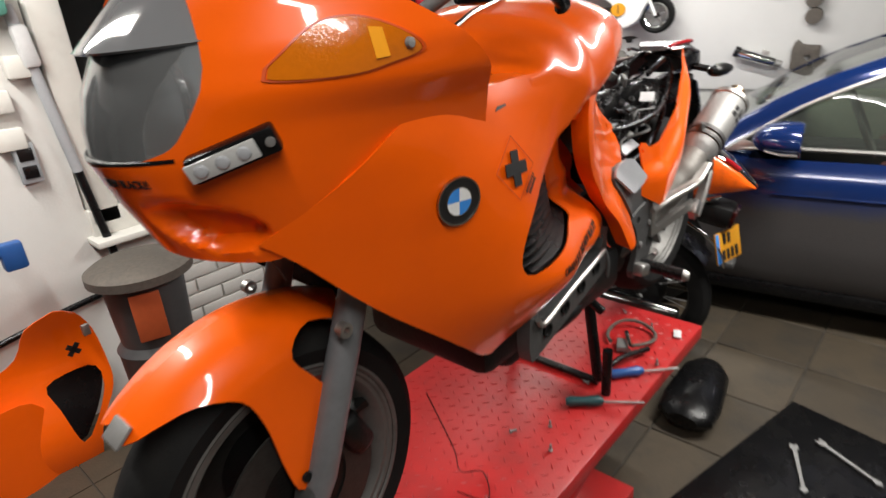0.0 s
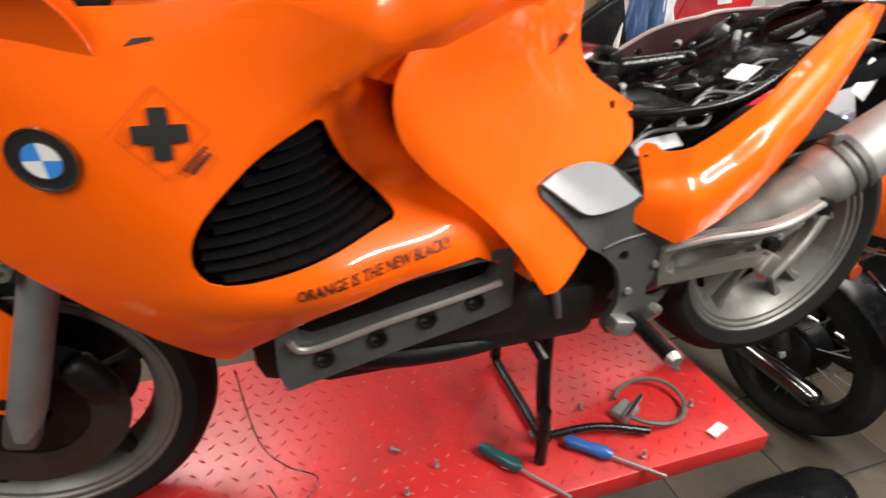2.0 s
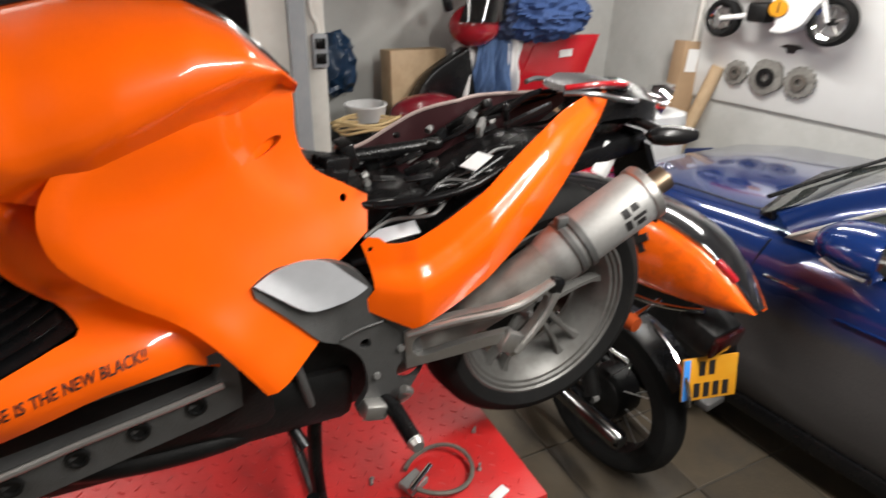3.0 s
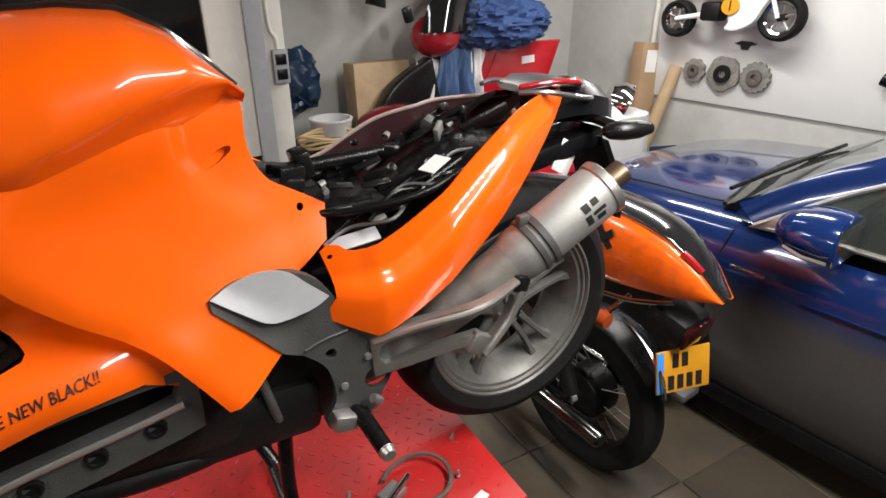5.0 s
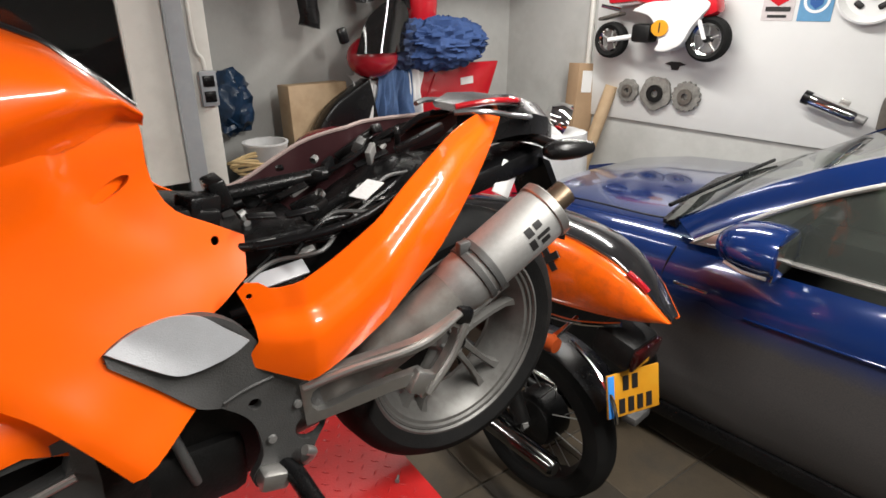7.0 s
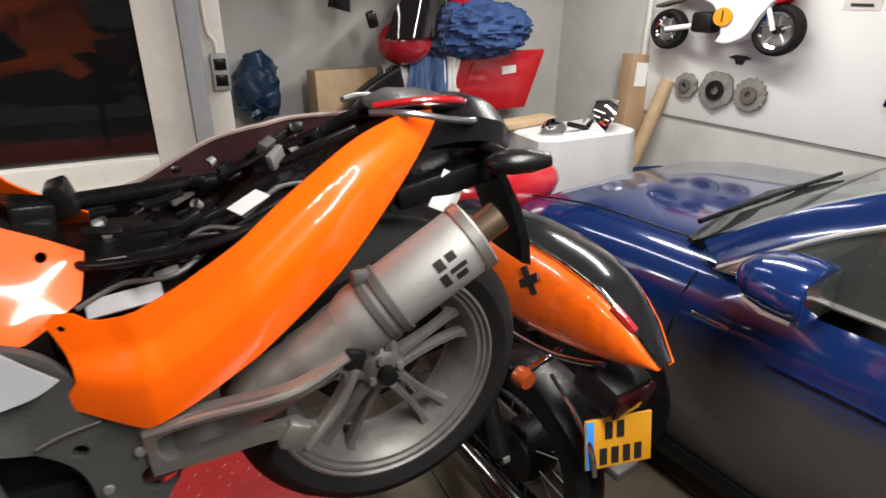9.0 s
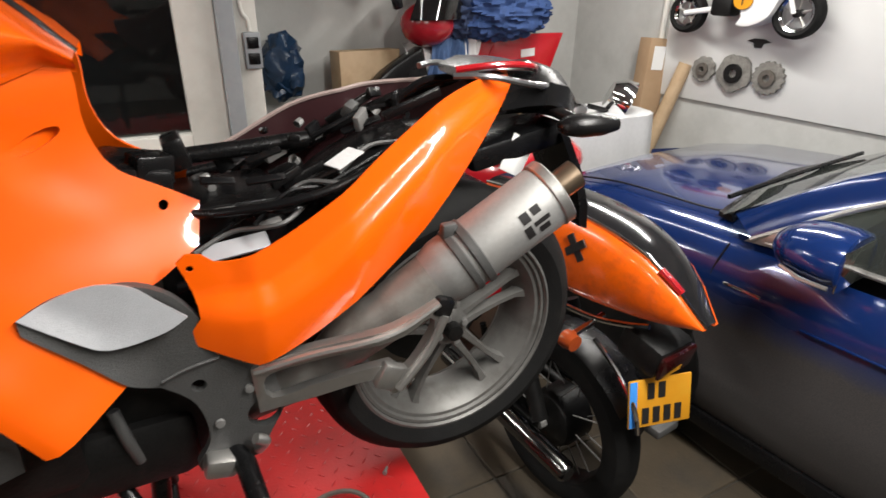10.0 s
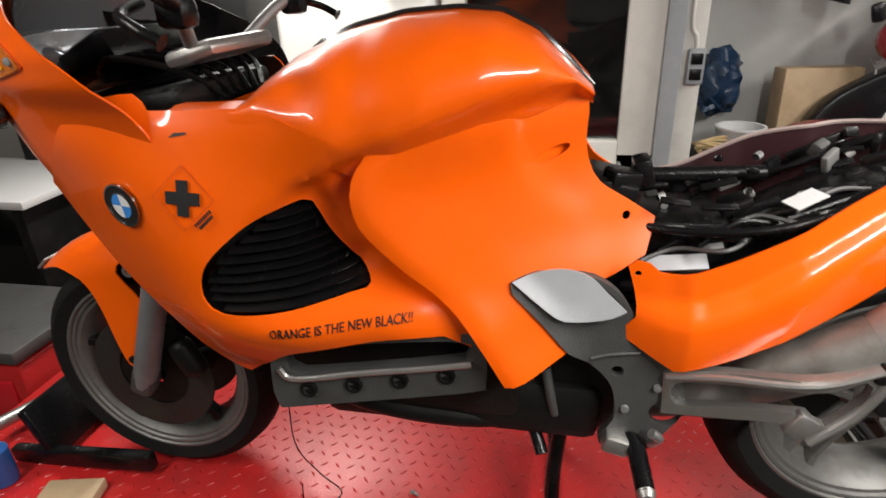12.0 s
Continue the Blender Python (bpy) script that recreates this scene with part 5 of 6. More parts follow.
part("steering_wheel", lathe([(.17, -.012), (.185, 0), (.17, .012), (.155, 0)], segs=36, m=pose(-.30, -.45, .98, 25, 0, 90), closed=True), material("wheel_rim_grey", (.16, .16, .15), .5), car)
SEATCLOTH = material("seat_cloth", (.16, .05, .04), .85, 0, .3, 60)
for v in (-.46, -1.15):
    part("seat_back", boxed((.14, .46, .62), pose(-.95, v, .92, 0, -14, 0), .06), SEATCLOTH, car)
    part("seat_base", boxed((.50, .46, .14), pose(-.66, v, .70, 0, 4, 0), .05), SEATCLOTH, car)
mrings = []
for u, sc in ((.125, .12), (.112, .42), (.085, .72), (.05, .90), (.0, 1.0), (-.05, 1.02), (-.075, .97), (-.08, .90)):
    mrings.append([(u, .07 + .118 * sc * math.copysign(abs(math.cos(a)) ** .85, math.cos(a)), .985 + sc * math.sin(a) * (.086 if math.sin(a) > 0 else .062)) for a in [2 * math.pi * j / 24 for j in range(24)]])
mir = part("door_mirror", loft(mrings), CARBLUE, car, "rounded blue door mirror with a bright lower edge")
part("mirror_glass", boxed((.006, .17, .115), pose(-.078, .075, .985), .002), CHROME, mir)
part("mirror_trim", tube([(.06, .165, .955), (0, .183, .945), (-.07, .183, .945)], .006, segs=6), ALU, mir)
part("mirror_arm", boxed((.08, .09, .04), pose(.05, -.02, .965), .012), ALU, mir)
part("side_repeater", boxed((.13, .012, .03), pose(.22, -.012, .74), .005), CHROME, car)
part("wiper", tube(smooth_path([(.455, -.25, .945), (.43, -.6, .968), (.40, -1.15, .985)]), .009, segs=6), BLACK, car)
part("bonnet_gap", tube(smooth_path([(1.30, -.25, .80), (.9, -.20, .884), (.5, -.18, .908), (.42, -.2, .914)]), .004, segs=6), DARKIN, car)

# ---- the second motorcycle ----
DULLCHROME = material("dull_chrome", (0.20, 0.195, 0.19), 0.16, 1.0, 0.15, 40, stain=(0.08, 0.07, 0.06), stain_scale=8, stain_amount=0.7)
h = Vector((-.13, .991, 0)).normalized()
l = Vector((-h.y, h.x, 0))
b2 = thing("motorcycle", "black motorcycle with an orange tail cowl, standing on the floor", "motorcycle")
b2.matrix_world = Matrix(((-h.x, -l.x, 0, 2.125), (-h.y, -l.y, 0, 0.20), (0, 0, 1, FLOOR), (0, 0, 0, 1)))
# local: x to the rear, -y to its left side
wb = part("rear_wheel", lathe([(.225, -.05), (.25, -.062), (.285, -.055), (.305, -.025), (.31, 0), (.305, .025), (.285, .055), (.25, .062), (.225, .05)], segs=64, m=pose(0, 0, .31)), TYRE, b2)
part("rim", lathe([(.232, -.05), (.22, -.045), (.205, 0), (.22, .045), (.232, .05), (.212, 0)], segs=64, m=pose(0, 0, .31), closed=True), DARKIN, wb)
part("drum", lathe([(0, -.075), (.05, -.075), (.09, -.06), (.10, -.03), (.10, .05), (0, .05)], segs=36, m=pose(0, 0, .31)), DARKIN, wb)
part("axle_nut", lathe([(0, -.10), (.016, -.10), (.018, -.07)], segs=8, m=pose(0, 0, .31)), STEEL, wb)
for k in range(18):
    a = 2 * math.pi * k / 18
    s = 1 if k % 2 else -1
    part("spoke", tube([(.09 * math.cos(a), s * .03, .31 + .09 * math.sin(a)), (.212 * math.cos(a + .25 * s), s * .008, .31 + .212 * math.sin(a + .25 * s))], .0025, segs=5), STEEL, wb)
COWL = ((-.36, .10, .86, 1.03), (-.2, .115, .842, 1.05), (-.05, .118, .832, 1.058), (.06, .115, .832, 1.055), (.14, .11, .838, 1.046), (.20, .105, .845, 1.033), (.26, .094, .851, 1.014), (.31, .082, .857, .986), (.36, .066, .865, .950), (.40, .047, .873, .910), (.428, .032, .880, .883))
cowl_part = None
for s in (-1, 1):
    tc = [[(x, s * w * k, zl + (zu - zl) * f) for k, f in ((.45, .03), (.74, 0), (.90, .12), (.97, .3), (1.0, .5), (.98, .7), (.93, .86), (.84, .97), (.68, 1.05), (.60, 1.05))] for x, w, zl, zu in COWL]
    fl = part("tail_cowl", loft(tc, None, False, False), ORANGE_DIRTY, b2, "dirty orange tail cowl with stickers")
    cowl_part = cowl_part or fl
part("seat_strip", loft([[(x, w * k, zu + dz * lerp(x, [-.36, .2, .428], [1, .9, .3])) for k, dz in ((-.69, .003), (-.64, .014), (-.45, .022), (0, .027), (.45, .024), (.64, .018), (.72, .004))] for x, w, zl, zu in COWL], None, False, False), GLOSSBLACK, b2, "glossy black centre strip")
part("strip_trim", tube(smooth_path([(x, -w * .70, zu + .012 * lerp(x, [.2, .428], [1, .2])) for x, w, zl, zu in COWL]), .005, segs=6), CHROME, b2)
part("tail_reflector", tube(smooth_path([(.305, -.060, 1.002), (.335, -.053, .982), (.362, -.045, .959)]), .010, segs=8), REDLENS, b2)
for rot in (45, -45):
    part("cross_decal", boxed((.078, .006, .022), pose(.075, -.1115, .985, -6, rot + 6, 0) @ pose(0, .0 if rot > 0 else -.001, 0), 0), DECAL, cowl_part)
bm = text_mesh("NEW BLACK!!", .020, pose(.02, -.1125, .858, 84, 0, 3) @ pose(0, 0, 0, 0, 0, -2))
part("lettering", bm, DECAL, cowl_part)
mud = []
for k in range(15):
    a = radians(150 - 8 * k)
    R0 = .335 + .02 * (k / 14)
    mud.append([(R0 * math.cos(a) + 0.0, .075 * q, .31 + (R0 - .012 * q * q) * math.sin(a)) for q in (-1, -.7, 0, .7, 1)])
part("rear_mudguard", loft(mud, None, False, False), BLACK, b2)
part("tail_lamp_box", boxed((.14, .15, .10), pose(.29, 0, .755, 0, 12, 0), .025), DARKIN, b2)
part("tail_lamp", boxed((.02, .14, .075), pose(.36, 0, .74, 0, 12, 0), .01), DARKRED, b2)
part("cowl_edge", tube(smooth_path([(-.3, -.10, .80), (0, -.10, .79), (.15, -.095, .80), (.25, -.085, .825), (.31, -.07, .845)]), .008, segs=8), CHROME, b2)
for s in (-1, 1):
    ti = part("turn_signal", lathe([(0, -.03), (.03, -.028), (.036, -.005), (.034, .02), (.02, .03), (0, .03)], segs=16, m=pose(.16, s * .19, .765, 0, 0, 90) @ Matrix.Diagonal((.8, .8, .75, 1))), LENSDARK, b2, "orange turn signal")
    part("stalk", tube([(.15, s * .05, .79), (.165, s * .18, .785)], .01), CHROME, ti)
    part("shock_absorber", tube([(.02, s * .12, .36), (-.12, s * .12, .66)], .028, segs=14), DARKIN, b2)
    part("swingarm", tube([(0, s * .11, .31), (-.5, s * .11, .34)], .022, segs=10), DARKIN, b2)
    pp = part("silencer", tube([(.20, s * .165, .30), (.19, s * .165, .301), (-.05, s * .16, .315), (-.45, s * .15, .34)], [.026, .034, .037, .03], segs=20), DULLCHROME, b2, "chrome silencer")
    part("outlet", tube([(.17, s * .165, .301), (.203, s * .165, .30)], .022, segs=16), DARKIN, pp)
np_ = part("number_plate", boxed((.008, .19, .138), pose(.350, -.02, .615, 0, -13, -20), .003), YELLOW, b2, "yellow plate with dark bars")
part("plate_band", boxed((.010, .022, .132), pose(.350, -.02, .615, 0, -13, -20) @ pose(.001, -.082, 0), .001), ROUNDEL_BLUE, np_)
for z, y0, n in ((.035, -.03, 2), (-.035, -.045, 4)):
    for k in range(n):
        part("plate_bar", boxed((.004, .020, .045), pose(.350, -.02, .615, 0, -13, -20) @ pose(.005, y0 + .033 * k, z), 0), DECAL, np_)
part("plate_lamp", boxed((.05, .09, .03), pose(.36, 0, .525), .008), GREYCAST, b2)
part("mud_edge", tube(smooth_path([(.16, -.085, .73), (.26, -.095, .68), (.33, -.10, .61), (.355, -.10, .54)]), .007, segs=8), CHROME, b2)
part("seat", boxed((.5, .24, .10), pose(-.60, 0, .90, 0, 3, 0), .04), BLACK, b2)
part("fuel_tank", loft([[(x, w * math.cos(a), z + hh * math.sin(a)) for a in [2 * math.pi * j / 20 for j in range(20)]] for x, w, z, hh in ((-.82, .10, .93, .06), (-.95, .15, .97, .11), (-1.15, .165, .99, .12), (-1.3, .10, .97, .08))]), BLACK, b2)
part("engine", boxed((.5, .34, .40), pose(-.85, 0, .50), .05), DARKIN, b2)
part("front_fork", tube([(-1.25, -.08, 1.0), (-1.45, -.08, .31)], .025), DARKIN, b2)
part("front_fork", tube([(-1.25, .08, 1.0), (-1.45, .08, .31)], .025), DARKIN, b2)
part("front_wheel", lathe([(.225, -.05), (.25, -.06), (.29, -.05), (.31, 0), (.29, .05), (.25, .06), (.225, .05)], segs=48, m=pose(-1.45, 0, .31)), TYRE, b2)
part("stand", tube([(-.55, .10, .34), (-.50, .16, .01)], .014), BLACK, b2)

# ---- things on the far wall ----
def wall_thing(name, label, category, y, z, out, group=""):
    t = thing(name, label, category, group)
    t.matrix_world = on_wall(y, z, 0.021 + out)
    return t


mini = wall_thing("pocket_bike", "white and red pocket racing bike hung on the wall", "pocket bike", 1.43, .90, 0.0)
for x, r, nm in ((-.325, .115, "rear_wheel"), (.325, .13, "front_wheel")):
    z = -.02 if x < 0 else .01
    w = part(nm, lathe([(r - .042, -.03), (r - .02, -.042), (r - .004, -.03), (r, 0), (r - .004, .03), (r - .02, .042), (r - .042, .03)], segs=36, m=pose(x, -.12, z)), TYRE, mini)
    part("rim", lathe([(r - .04, -.032), (r - .052, -.025), (r - .058, 0), (r - .052, .025), (r - .04, .032)], segs=36, m=pose(x, -.12, z)), CHROME, w)
    part("hub", lathe([(0, -.035), (.02, -.033), (.022, .03), (0, .03)], segs=16, m=pose(x, -.12, z)), DARKIN, w)
    for k in range(5):
        a = 2 * math.pi * k / 5 + .3
        part("spoke", tube([(x + .015 * math.cos(a), -.125, z + .015 * math.sin(a)), (x + (r - .05) * math.cos(a), -.125, z + (r - .05) * math.sin(a))], .007, segs=6), ALU, w)
part("swingarm", tube([(-.325, -.16, -.02), (-.15, -.15, .01), (-.10, -.14, .05)], .016), WHITE, mini)
part("engine", boxed((.13, .12, .11), pose(-.09, -.12, .03), .02), DARKIN, mini)
part("fairing", plate(spline([(-.16, .16, 1), (-.02, .12), (.05, -.02), (.02, -.06), (.10, -.07), (.20, -.02), (.24, .06), (.30, .14), (.34, .20), (.25, .24), (.10, .22), (-.05, .21)], .03), -.20, -.06, (), .012), WHITE, mini)
part("tank", boxed((.26, .13, .07), pose(-.02, -.12, .235, 0, 4, 0), .03), REDPLASTIC, mini)
part("tail_cowl", boxed((.22, .11, .055), pose(-.24, -.12, .235, 0, -6, 0), .02), REDPLASTIC, mini)
part("nose", boxed((.13, .13, .14), pose(.31, -.12, .20, 0, -18, 0), .04), REDPLASTIC, mini)
part("rear_fender", boxed((.16, .09, .02), pose(-.34, -.12, .125, 0, -14, 0), .008), RUST, mini)
part("exhaust", tube([(-.40, -.15, .19), (-.26, -.15, .165)], .013), CHROME, mini)
part("fork", tube([(.25, -.175, .18), (.325, -.175, .01)], .013), WHITE, mini)
nb = part("number_disc", lathe([(0, -.004), (.055, -.003), (.057, .002)], segs=28, m=pose(.055, -.208, .065) @ Matrix.Diagonal((1, 1, .85, 1))), YELLOW, mini, "yellow race number disc")
part("digit", text_mesh("1", .085, pose(.055, -.2135, .065, 90)), DECAL, nb)

DUSTYIRON = material("dusty_iron", (0.24, 0.23, 0.21), 0.75, 0.3, 0.3, 70, 0.5, 180, stain=(0.12, 0.11, 0.095), stain_scale=22, stain_amount=0.7)
for y, r, teeth in ((1.645, .078, 9), (1.442, .112, 5), (1.235, .095, 16)):
    d = wall_thing("clutch_plate", "rusty grey clutch plate hung on the wall", "clutch plate", y, .555, 0.0, "clutch plates")
    out = []
    for k in range(teeth * 8):
        a = 2 * math.pi * k / (teeth * 8)
        rr = r * (1.0 if (k // 4) % 2 else .92)
        out.append((rr * math.cos(a), rr * math.sin(a)))
    part("friction_plate", plate(out, -.03, -.004, [circle(0, 0, r * .22, 14)], .002), DUSTYIRON, d)
    part("hub", disc_bm(r * .22, r * .5, .014, pose(0, -.03, 0, 90)), DARKIN if teeth == 5 else RUST, d)
d = wall_thing("bracket", "small black metal bracket on the wall", "bracket", 1.341, .735, 0.0)
part("plate", plate([(-.07, .01), (-.03, .0), (-.02, -.025), (.02, -.025), (.03, 0), (.07, .01), (.03, .025), (-.03, .025)], -.012, -.002), DECAL, d)

for y, colour, nm in ((.80, WHITE, "poster"), (.615, material("poster_blue", (.10, .27, .46), .5), "poster")):
    p = wall_thing("poster", "small printed brand poster on the wall" if colour is WHITE else "small blue printed poster on the wall", "poster", y, 1.12, 0.0, "posters")
    part("sheet", boxed((.165, .004, .21), pose(0, -.002, 0), 0), material("poster_grey", (.55, .5, .5), .5) if colour is WHITE else colour, p)
    if colour is WHITE:
        part("emblem", plate([(-.05, .03), (.0, .075), (.055, .045), (.02, .02), (.05, -.0), (0, -.03), (-.05, .0), (-.01, .02)], -.0065, -.004), REDPLASTIC, p)
        part("word_bar", boxed((.13, .003, .024), pose(0, -.006, -.045), 0), DECAL, p)
        part("word_bar", boxed((.10, .003, .014), pose(0, -.006, -.082), 0), DECAL, p)
    else:
        part("emblem", disc_bm(.05, .064, .002, pose(0, -.0045, 0, 90)), WHITE, p)
        part("emblem", plate([(-.038, .035), (.038, .035), (.03, -.02), (0, -.045), (-.03, -.02)], -.0065, -.004), TOOLBLUE, p)
        part("word_bar", boxed((.045, .003, .01), pose(0, -.008, .012), 0), WHITE, p)
wr = wall_thing("alloy_rim", "white painted wheel rim hung on the wall", "wheel rim", .36, 1.17, 0.0)
part("rim", lathe([(.165, -.06), (.155, -.065), (.145, -.05), (.13, -.03), (.05, -.035), (.045, -.05), (0, -.05)], segs=48, m=pose(0, 0, 0)), WHITE, wr)
for k in range(5):
    a = 2 * math.pi * k / 5 + .3
    part("opening", boxed((.045, .006, .028), pose(.09 * math.cos(a), -.036, .09 * math.sin(a), 0, -math.degrees(a) + 90, 0), .008), DECAL, wr)
sm = wall_thing("silencer", "polished steel silencer hung on the wall", "silencer", .40, .585, 0.03)
sm.matrix_world = sm.matrix_world @ pose(0, 0, 0, 0, 17, 0)
part("can", tube([(-.13, -.03, 0), (-.125, -.03, 0), (.10, -.03, 0), (.115, -.03, 0)], [.030, .036, .034, .026], segs=20), CHROME, sm)
part("end_cap", tube([(-.165, -.03, 0), (-.128, -.03, 0)], .037, segs=20), BLACK, sm)
part("tail_pipe", tube([(.11, -.03, 0), (.16, -.03, 0)], .024, segs=16), STEEL, sm)
part("hanger", boxed((.05, .006, .04), pose(.03, -.03, .045), .004), ALU, sm)
for y, z, s in ((.11, .955, .05), (.10, .85, .055)):
    d = wall_thing("piston", "grey alloy piston on the wall", "piston", y, z, 0.0, "pistons")
    part("crown", lathe([(0, -.07), (.05, -.07), (.053, -.06), (.053, -.005), (0, -.004)], segs=24, m=pose(0, 0, 0)), RUST, d)
d = wall_thing("engine_part", "dark grey cast engine part on the wall", "engine part", .12, .60, 0.0)
part("casting", plate(spline([(-.08, -.10, 1), (.09, -.10, 1), (.09, .06, 1), (-.02, .07), (-.05, .10), (-.08, .05)], .03), -.05, -.004, [circle(.02, -.02, .018, 12)], .006), RUST, d)

# ---- alcove ----
b = thing("cardboard_box", "tall narrow cardboard box leaning in the corner", "box")
part("carton", boxed((.16, .12, 1.25), pose(4.15, 1.99, .085, -3, 4, -8), .004), CARDBOARD, b)
part("paper_label", boxed((.09, .002, .15), pose(4.15, 1.99, .085, -3, 4, -8) @ pose(0, -.0615, .50), 0), WHITE, b)
single("wooden_pole", tube([(3.96, 1.93, FLOOR), (4.25, 1.78, .57)], .045, segs=14), WOOD, "pale round wooden post leaning on the wall", "pole")
wb_ = thing("draped_box", "tall box draped with white cloth", "box")
ringsb = []
for z, e in ((FLOOR, .03), (-.2, .022), (0.1, .015), (.315, .0), (.33, -.02)):
    ringsb.append([(3.51 + (.36 + e * (1 + .4 * math.sin(9 * a))) * math.copysign(min(1, abs(1.25 * math.cos(a))), math.cos(a)), 1.78 + (.20 + e * (1 + .5 * math.sin(11 * a))) * math.copysign(min(1, abs(1.25 * math.sin(a))), math.sin(a)), z) for a in [2 * math.pi * k / 48 for k in range(48)]])
part("cloth", loft(ringsb), CLOTHW, wb_)
lampu = thing("headlamp_unit", "loose chrome headlamp unit lying on the box", "headlamp")
part("bowl", lathe([(0, .05), (.06, .045), (.10, .0), (.11, -.05), (.10, -.055), (.06, .02), (0, .03)], segs=28, m=pose(3.64, 1.72, .405, 25, 10, 60) @ Matrix.Scale(1.25, 4)), CHROME, lampu)
part("bracket", boxed((.18, .03, .03), pose(3.48, 1.70, .36, 0, 15, 10), .008), DARKIN, lampu)
part("bowl", lathe([(0, .03), (.05, .03), (.08, -.01), (.075, -.02)], segs=24, m=pose(3.30, 1.70, .37, 50, 0, -20)), CHROME, lampu)
single("wooden_plank", boxed((.5, .12, .04), pose(3.25, 1.95, .355, 0, 0, 12), .004), WOOD, "short pale wooden plank", "plank")

shelf = thing("workbench", "dark low bench piled with bike parts", "bench")
part("bench_top", boxed((2.2, .6, .05), pose(2.75, 2.45, .14), .006), DARKIN, shelf)
for x in (1.75, 3.75):
    part("leg", boxed((.07, .55, .7), pose(x, 2.45, -.235), .006), DARKIN, shelf)


def crumple(rings, amp, seed, f=9.0):
    out = []
    for r in rings:
        ring = []
        for p in r:
            v = Vector(p)
            n = noise.noise_vector(v * f + Vector((seed, 0, 0))) * amp + noise.noise_vector(v * f * 2.7 + Vector((0, seed, 0))) * amp * .45
            ring.append(v + n)
        out.append(ring)
    return out


def blob(cx, cy, cz, rx, ry, rz, n=14, m=32):
    return [[(cx + rx * math.sin(t) * math.cos(a), cy + ry * math.sin(t) * math.sin(a), cz + rz * math.cos(t)) for a in [2 * math.pi * k / m for k in range(m)]] for t in [math.pi * (j + .15) / (n + .3) for j in range(n + 1)]]


single("red_fairing", plate(spline([(2.60, .34, 1), (2.66, .72, 1), (3.74, .72, 1), (3.60, .34, 1)], .1), 2.42, 2.46, (), .006), REDPLASTIC, "red painted fairing panel with white stickers", "fairing panel")
for x, z in ((3.45, .60), (3.02, .47)):
    single("sticker", boxed((.11, .004, .05), pose(x, 2.415, z, 0, -4, 0), 0), WHITE, "small white paper label on the panel", "label", "stickers")
single("panel_rib", boxed((.02, .01, .3), pose(3.12, 2.417, .52, 0, 25, 0), .004), REDPLASTIC, "raised rib on the red panel", "rib")
def heap(cx, cy, cz, rx, ry, rz, seed, n=52, m=72):
    """A heap of cloth: a flattened ball broken into sharp folds."""
    rings = []
    for i in range(n + 1):
        t = math.pi * i / n
        ring = []
        for j in range(m):
            a = 2 * math.pi * j / m
            d = Vector((math.sin(t) * math.cos(a), math.sin(t) * math.sin(a), math.cos(t)))
            q = d * 2.3 + Vector((seed, seed * .7, -seed))
            fold = 1 - abs(noise.noise(q + Vector((noise.noise(q * 1.7), 0, noise.noise(q * 1.3)))))
            fine = 1 - abs(noise.noise(q * 2.8))
            k = .70 + .34 * fold ** 2 + .06 * fine ** 2
            ring.append((cx + rx * d.x * k, cy + ry * d.y * k, cz + rz * d.z * k))
        rings.append(ring)
    return loft(rings)


def drape(x0, x1, xt0, xt1, ztop, zlow, y, seed, folds):
    """Cloth hung over an edge, in upright folds that open downwards, with a ragged hem."""
    bm = bmesh.new()
    nu, nv = 48, 18
    rows = []
    for j in range(nv + 1):
        v = j / nv
        row = []
        for i in range(nu + 1):
            u = i / nu
            w = noise.noise(Vector((u * folds, v * 1.3, seed))) + .5 * noise.noise(Vector((u * folds * 2.3, v * 2.2, seed + 5)))
            x = (xt0 + (xt1 - xt0) * u) * (1 - v) + (x0 + (x1 - x0) * u) * v
            low = zlow + .07 * noise.noise(Vector((u * 3, seed, 2)))
            z = ztop + (low - ztop) * v - .02 * math.sin(u * 9) * (1 - v)
            row.append(bm.verts.new((x + .012 * w, y - .03 - (.05 * min(1, v * 6) + .075 * w * (.5 + v)) + .08 * max(0, .12 - v) / .12, z)))
        rows.append(row)
    for j in range(nv):
        for i in range(nu):
            bm.faces.new((rows[j][i], rows[j][i + 1], rows[j + 1][i + 1], rows[j + 1][i]))
    return bm


single("denim_jacket", drape(2.60, 2.95, 2.70, 2.94, .77, .34, 2.41, 3.0, 5), DENIM, "blue denim cloth hung over the panel", "clothing")
single("white_lining", drape(2.46, 2.66, 2.54, 2.74, .70, .34, 2.43, 8.0, 4), WHITE, "white lining of the hung clothing", "clothing")
single("white_lining", drape(2.90, 3.0, 2.92, 3.04, .76, .36, 2.425, 12.0, 2), WHITE, "white strip of the hung clothing", "clothing")
single("blue_clothes", heap(3.18, 2.36, .86, .36, .20, .17, 5.0), material("blue_cotton", (.028, .065, .19), .85, 0, .3, 40, .5, 200), "crumpled heap of blue clothes", "clothing")
single("dark_clothes", heap(2.90, 2.40, .86, .22, .16, .16, 9.0), material("navy_cotton", (.02, .035, .085), .85, 0, .3, 40, .5, 200), "crumpled dark blue clothes", "clothing")
hel = thing("red_fairing_nose", "red fairing nose with a smoked screen on the heap", "fairing")
part("nose", loft(blob(2.66, 2.34, .80, .17, .13, .13, 10, 28)), material("deep_red_gloss", (.30, .012, .02), .22, 0, .06, 30, coat=.5), hel)
